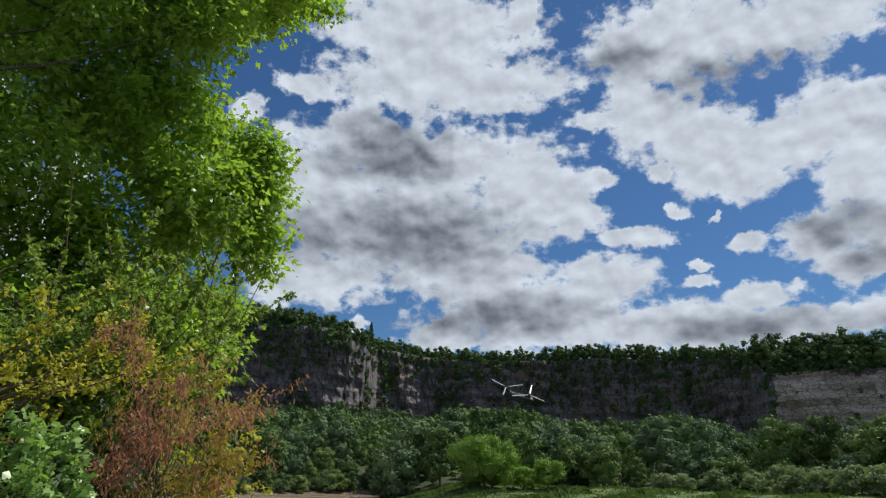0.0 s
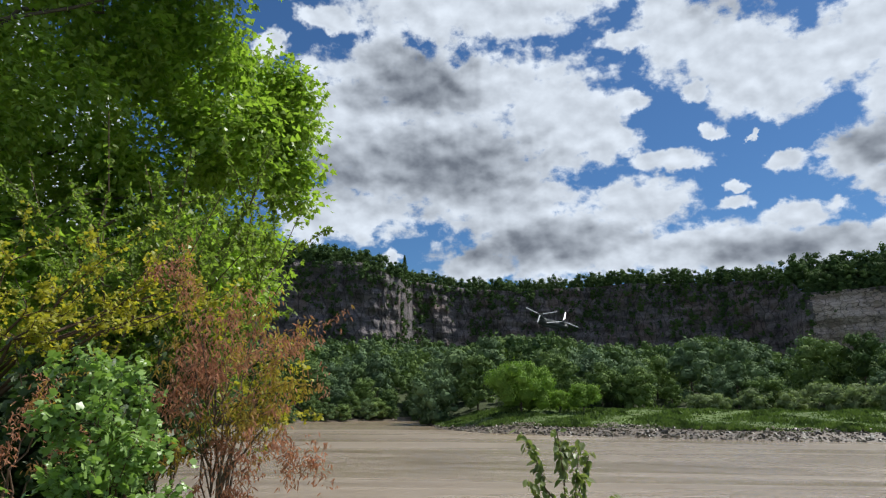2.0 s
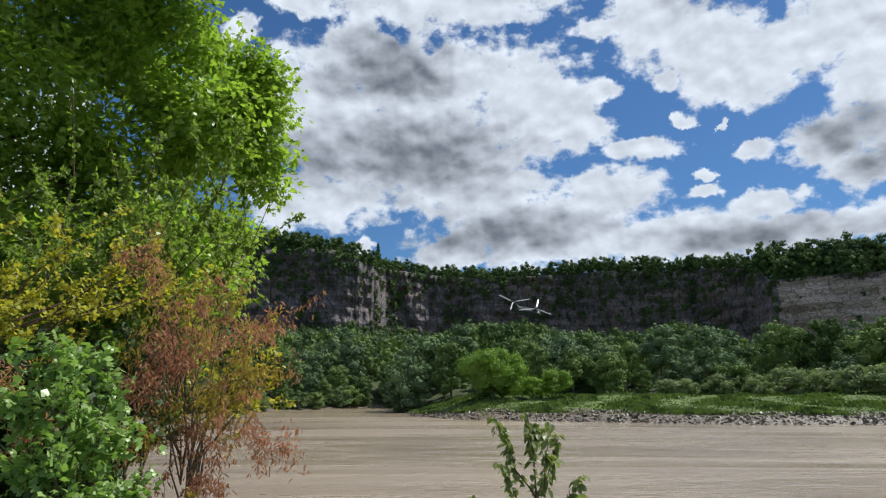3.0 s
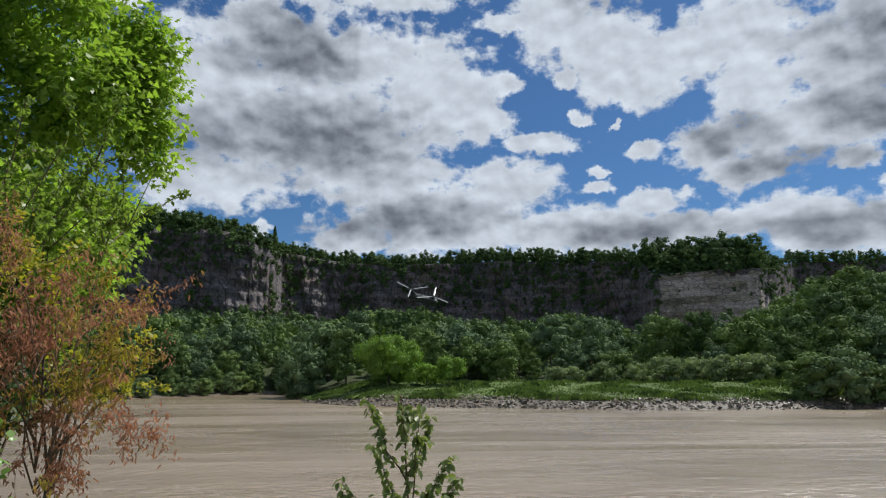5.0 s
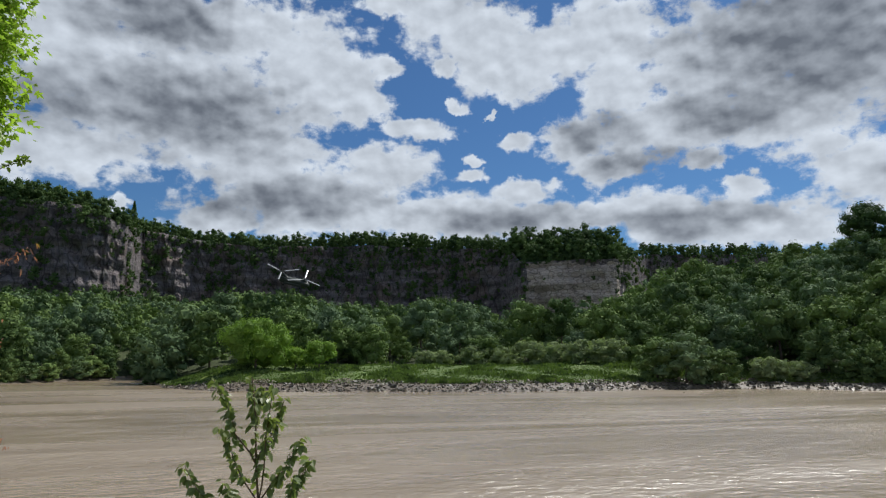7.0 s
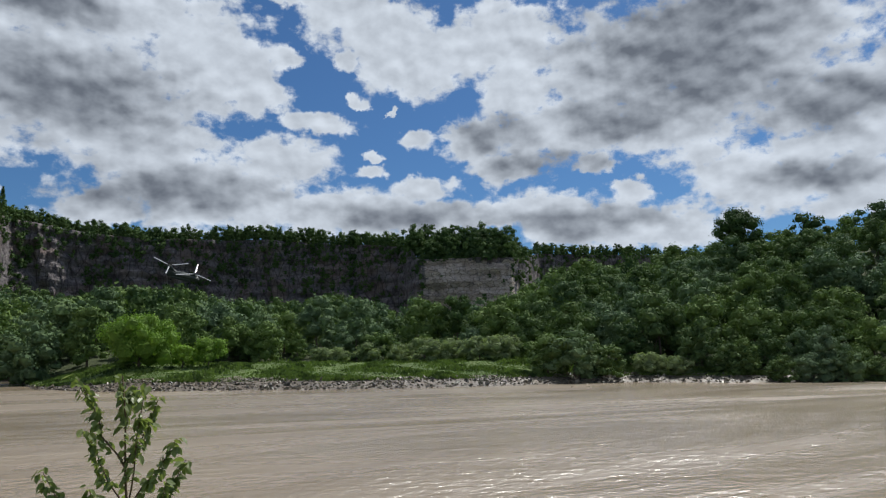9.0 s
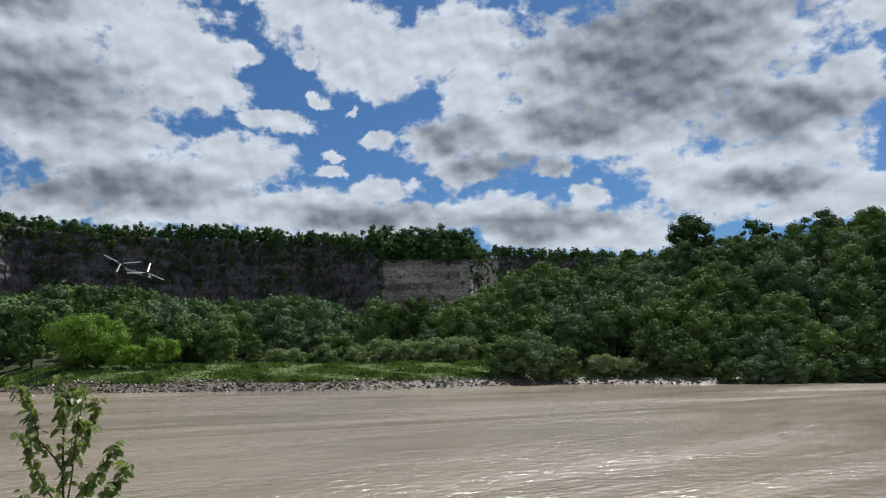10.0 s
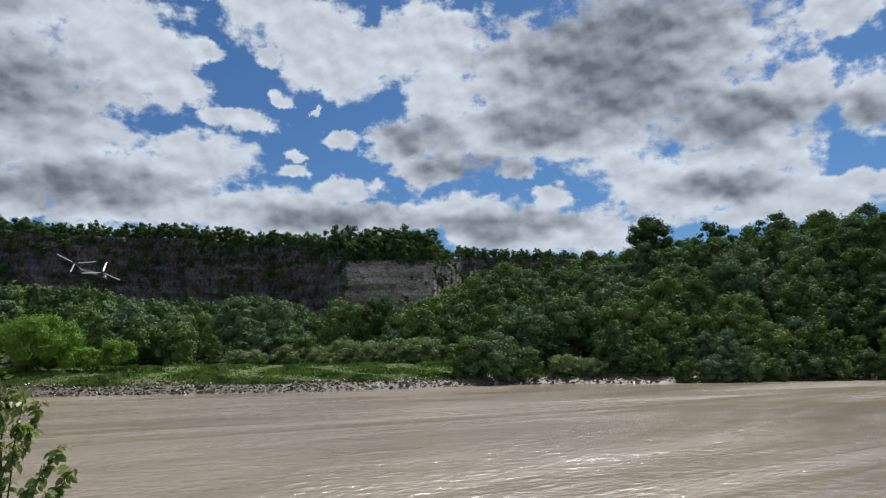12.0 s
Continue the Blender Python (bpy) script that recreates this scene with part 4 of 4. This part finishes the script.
branched("bramble_bush", at(-28.0, 4.25, -0.05), polar(-28.0, -12, 4.25), [(-31.7, 1.4, 4.2), (-30.3, 0.7, 4.1), (-28.5, 1.8, 4.3), (-26.9, 0.8, 4.2), (-25.7, -0.7, 4.3), (-27.7, -1.1, 4.0), (-29.5, -1.3, 3.9), (-31.9, -1.7, 4.1), (-25.5, -4.1, 4.1), (-27.3, -4.5, 3.9), (-29.7, -4.9, 3.8), (-32.5, -5.1, 4.0), (-24.3, -7.4, 4.0), (-26.5, -8.1, 3.8), (-29.3, -8.7, 3.7), (-32.1, -8.5, 3.9), (-23.9, -10.9, 3.9), (-26.7, -11.5, 3.7), (-30.3, -11.9, 3.7)], 3000, 0.045, MAPLE, MAPLE_FACES, green_leaf, "glossy light green leafy bush on the bank", 0.01, 6, 0.17, 0.2)
# added fill bushes: the hollow's deep shade is put into their leaf colour
shrub("shade_fill_bush", -33.5, 7.4, 30, 1.5, 2.3, 16000, 0.085, MAPLE, MAPLE_FACES, shade_dark_leaf, "dense fill bush, leaves coloured dark for the deep shade under the trees", "bush", twigs=8, low_leaf=0.0)
shrub("shade_fill_bush", -29.5, 8.2, 26, 0.9, 2.2, 9000, 0.085, MAPLE, MAPLE_FACES, shade_dark_leaf, "dense fill bush, leaves coloured dark for the deep shade under the trees", "bush", twigs=8, low_leaf=0.0)


def sapling():
    """A young tree: one leaning stem, side shoots, and drooping leaves near their ends."""
    foot_at = at(7.9, 3.3, -0.05)
    base = new("sapling")
    base.matrix_world = Matrix.Translation(foot_at)
    o = np.array(foot_at)
    top = polar(5.7, -2.6, 3.3) - o
    p, w = limb((0, 0, 0), top, 0.011, 9, 0.0, 0.035, 0.25)
    v, f = tube(p, w, 6)
    part("stem", quick_mesh("stem", v, f, twig_material, None, True), None, base)
    lines = [p[4:]]
    for start, b, el, r in ((6, 2.8, -2.7, 3.2), (6, 8.2, -4.4, 3.4), (5, 9.8, -7.3, 3.25), (5, 3.5, -6.6, 3.35), (4, 10.4, -8.8, 3.4), (4, 1.1, -9.2, 3.2), (5, 7.4, -3.6, 3.2), (3, 9.2, -10.5, 3.2), (3, 3.9, -10.5, 3.45), (7, 6.4, -3.4, 3.4)):
        q, w = limb(p[start], polar(b, el, r) - o, 0.0045, 6, 0.04, 0.08, 0.35)
        v, f = tube(q, w, 5)
        part("shoot", quick_mesh("shoot", v, f, twig_material, None, True), None, base)
        lines.append(q)
    c = []
    for q in lines:
        for k in range(80):
            x = (0.28 + 0.74 * rng.random() ** 0.8) * (len(q) - 1)
            i = min(int(x), len(q) - 2)
            c.append(q[i] + (q[i + 1] - q[i]) * (x - i))
    c = np.array(c) + unit(len(c)) * 0.018
    d = unit(len(c)) * 0.8 + np.array([0, 0, -0.75])
    v, f = hanging(OVAL, OVAL_FACES, c, d, 0.043 * (0.5 + 0.8 * rng.random(len(c))))
    part("foliage", quick_mesh("foliage", v, f, sapling_leaf), None, base, "small drooping olive-green leaves")
    return tagged(base, "thin young sapling with small drooping green leaves", "sapling")


sapling()
shrub("nettle", 55.5, 5.2, 3, 0.12, 0.62, 40, 0.05, OVAL, OVAL_FACES, green_leaf, "small weed with narrow leaves at the brink of the bank", "weed", drop=0.2, twigs=1, thick=0.006)
shrub("nettle", 66.5, 5.0, 2, 0.05, 0.7, 26, 0.045, OVAL, OVAL_FACES, green_leaf, "small weed with narrow leaves at the brink of the bank", "weed", drop=0.2, twigs=1, thick=0.006)


# ---- the helicopter over the gorge ----
def loft(rings):
    """A closed skin through rings of (x, half width, low z, high z), rounded in section."""
    bm = bmesh.new()
    rows = []
    for x, hw, lo, hi in rings:
        row = []
        for k in range(14):
            a = k * math.tau / 14
            c, s = math.cos(a), math.sin(a)
            row.append(bm.verts.new((x, hw * math.copysign(abs(c) ** 0.6, c), (lo + hi) / 2 + (hi - lo) / 2 * math.copysign(abs(s) ** 0.6, s))))
        rows.append(row)
    for p, q in zip(rows, rows[1:]):
        for k in range(14):
            bm.faces.new((p[k], p[(k + 1) % 14], q[(k + 1) % 14], q[k]))
    bm.faces.new(rows[0])
    bm.faces.new(rows[-1][::-1])
    bmesh.ops.recalc_face_normals(bm, faces=bm.faces)
    return bm


def rod(a, b, r0, r1, sides=10):
    bm = bmesh.new()
    a, b = Vector(a), Vector(b)
    m = Matrix.Translation((a + b) / 2) @ (b - a).to_track_quat("Z", "Y").to_matrix().to_4x4()
    bmesh.ops.create_cone(bm, cap_ends=True, segments=sides, radius1=r0, radius2=r1, depth=(b - a).length, matrix=m)
    return bm


def rotor_blade(length):
    bm = bmesh.new()
    for x in (0.9, 2.2, length):
        w = 0.14 if x < 1 else 0.33
        for y, z in ((-w, 0.0), (-w * 0.4, 0.07), (w, 0.0), (-w * 0.4, -0.05)):
            bm.verts.new((x, y, z - 0.012 * x + 0.35 * (x / length) ** 2))
    bm.verts.ensure_lookup_table()
    for s in (0, 4):
        for k in range(4):
            bm.faces.new([bm.verts[i] for i in (s + k, s + (k + 1) % 4, s + 4 + (k + 1) % 4, s + 4 + k)])
    bm.faces.new([bm.verts[i] for i in (3, 2, 1, 0)])
    bm.faces.new([bm.verts[i] for i in (8, 9, 10, 11)])
    bmesh.ops.recalc_face_normals(bm, faces=bm.faces)
    return bm


def helicopter():
    """A tandem-rotor transport helicopter, nose along +x, 15.5 m long."""
    base = new("helicopter")
    part("fuselage", loft([(-7.6, 0.9, 0.9, 2.3), (-6.8, 1.7, 0.2, 2.7), (-4, 1.9, -0.1, 2.8), (4.2, 1.9, -0.1, 2.8), (5.6, 1.8, 0.0, 2.75), (6.9, 1.45, 0.15, 2.2), (7.7, 0.6, 0.5, 1.3)]), hull_material, base)
    part("rear_pylon", loft([(-7.7, 0.3, 2.2, 5.0), (-6.9, 0.55, 2.2, 5.2), (-5.6, 0.65, 2.2, 5.0), (-4.2, 0.6, 2.2, 3.6), (-3.2, 0.4, 2.3, 2.9)]), hull_material, base)
    part("front_pylon", loft([(3.2, 0.5, 2.3, 2.9), (4.4, 0.75, 2.2, 3.6), (5.6, 0.7, 2.0, 3.6), (6.6, 0.4, 1.9, 2.6)]), hull_material, base)
    part("windscreen", loft([(6.0, 1.68, 1.25, 2.15), (6.95, 1.36, 1.15, 2.0), (7.35, 0.95, 1.1, 1.6)]), glass_material, base, "dark cockpit glazing")
    for side in (-1, 1):
        part("engine", rod((-6.6, side * 1.45, 2.9), (-3.9, side * 1.35, 2.9), 0.5, 0.42, 14), hull_material, base)
        part("fuel_tank", loft([(-4.6, 0.2, 0.3, 0.8), (-4.0, 0.5, 0.0, 1.1), (3.2, 0.5, 0.0, 1.1), (3.9, 0.2, 0.3, 0.8)]), hull_material, base).location = (0, side * 2.0, 0)
        for x in (-4.6, 3.6):
            leg = part("landing_gear", rod((x, side * 1.8, 0.3), (x, side * 2.0, -0.75), 0.1, 0.08), hull_material, base)
            part("wheel", rod((x, side * 1.85, -0.8), (x, side * 2.15, -0.8), 0.38, 0.38, 16), rubber_material, leg)
    blade_mesh = bpy.data.meshes.new("blade")
    bm = rotor_blade(9.1)
    bm.to_mesh(blade_mesh)
    bm.free()
    blade_mesh.materials.append(blade_material)
    for x, z, turn in ((-6.6, 5.2, 35), (5.3, 3.65, -25)):
        hub = part("rotor_hub", rod((x, 0, z - 0.2), (x, 0, z + 0.45), 0.45, 0.3, 12), hull_material, base)
        for k in range(3):
            blade = part("blade", blade_mesh, None, hub)
            blade.matrix_local = Matrix.Translation((x, 0, z + 0.25)) @ Matrix.Rotation(radians(turn + 120 * k), 4, "Z")
    return tagged(base, "dark military tandem-rotor helicopter flying low along the gorge", "helicopter")


craft = helicopter()
craft.matrix_world = Matrix.Translation(polar(6.6, 6.3, 345)) @ Euler((radians(34), radians(12), radians(-14))).to_matrix().to_4x4()
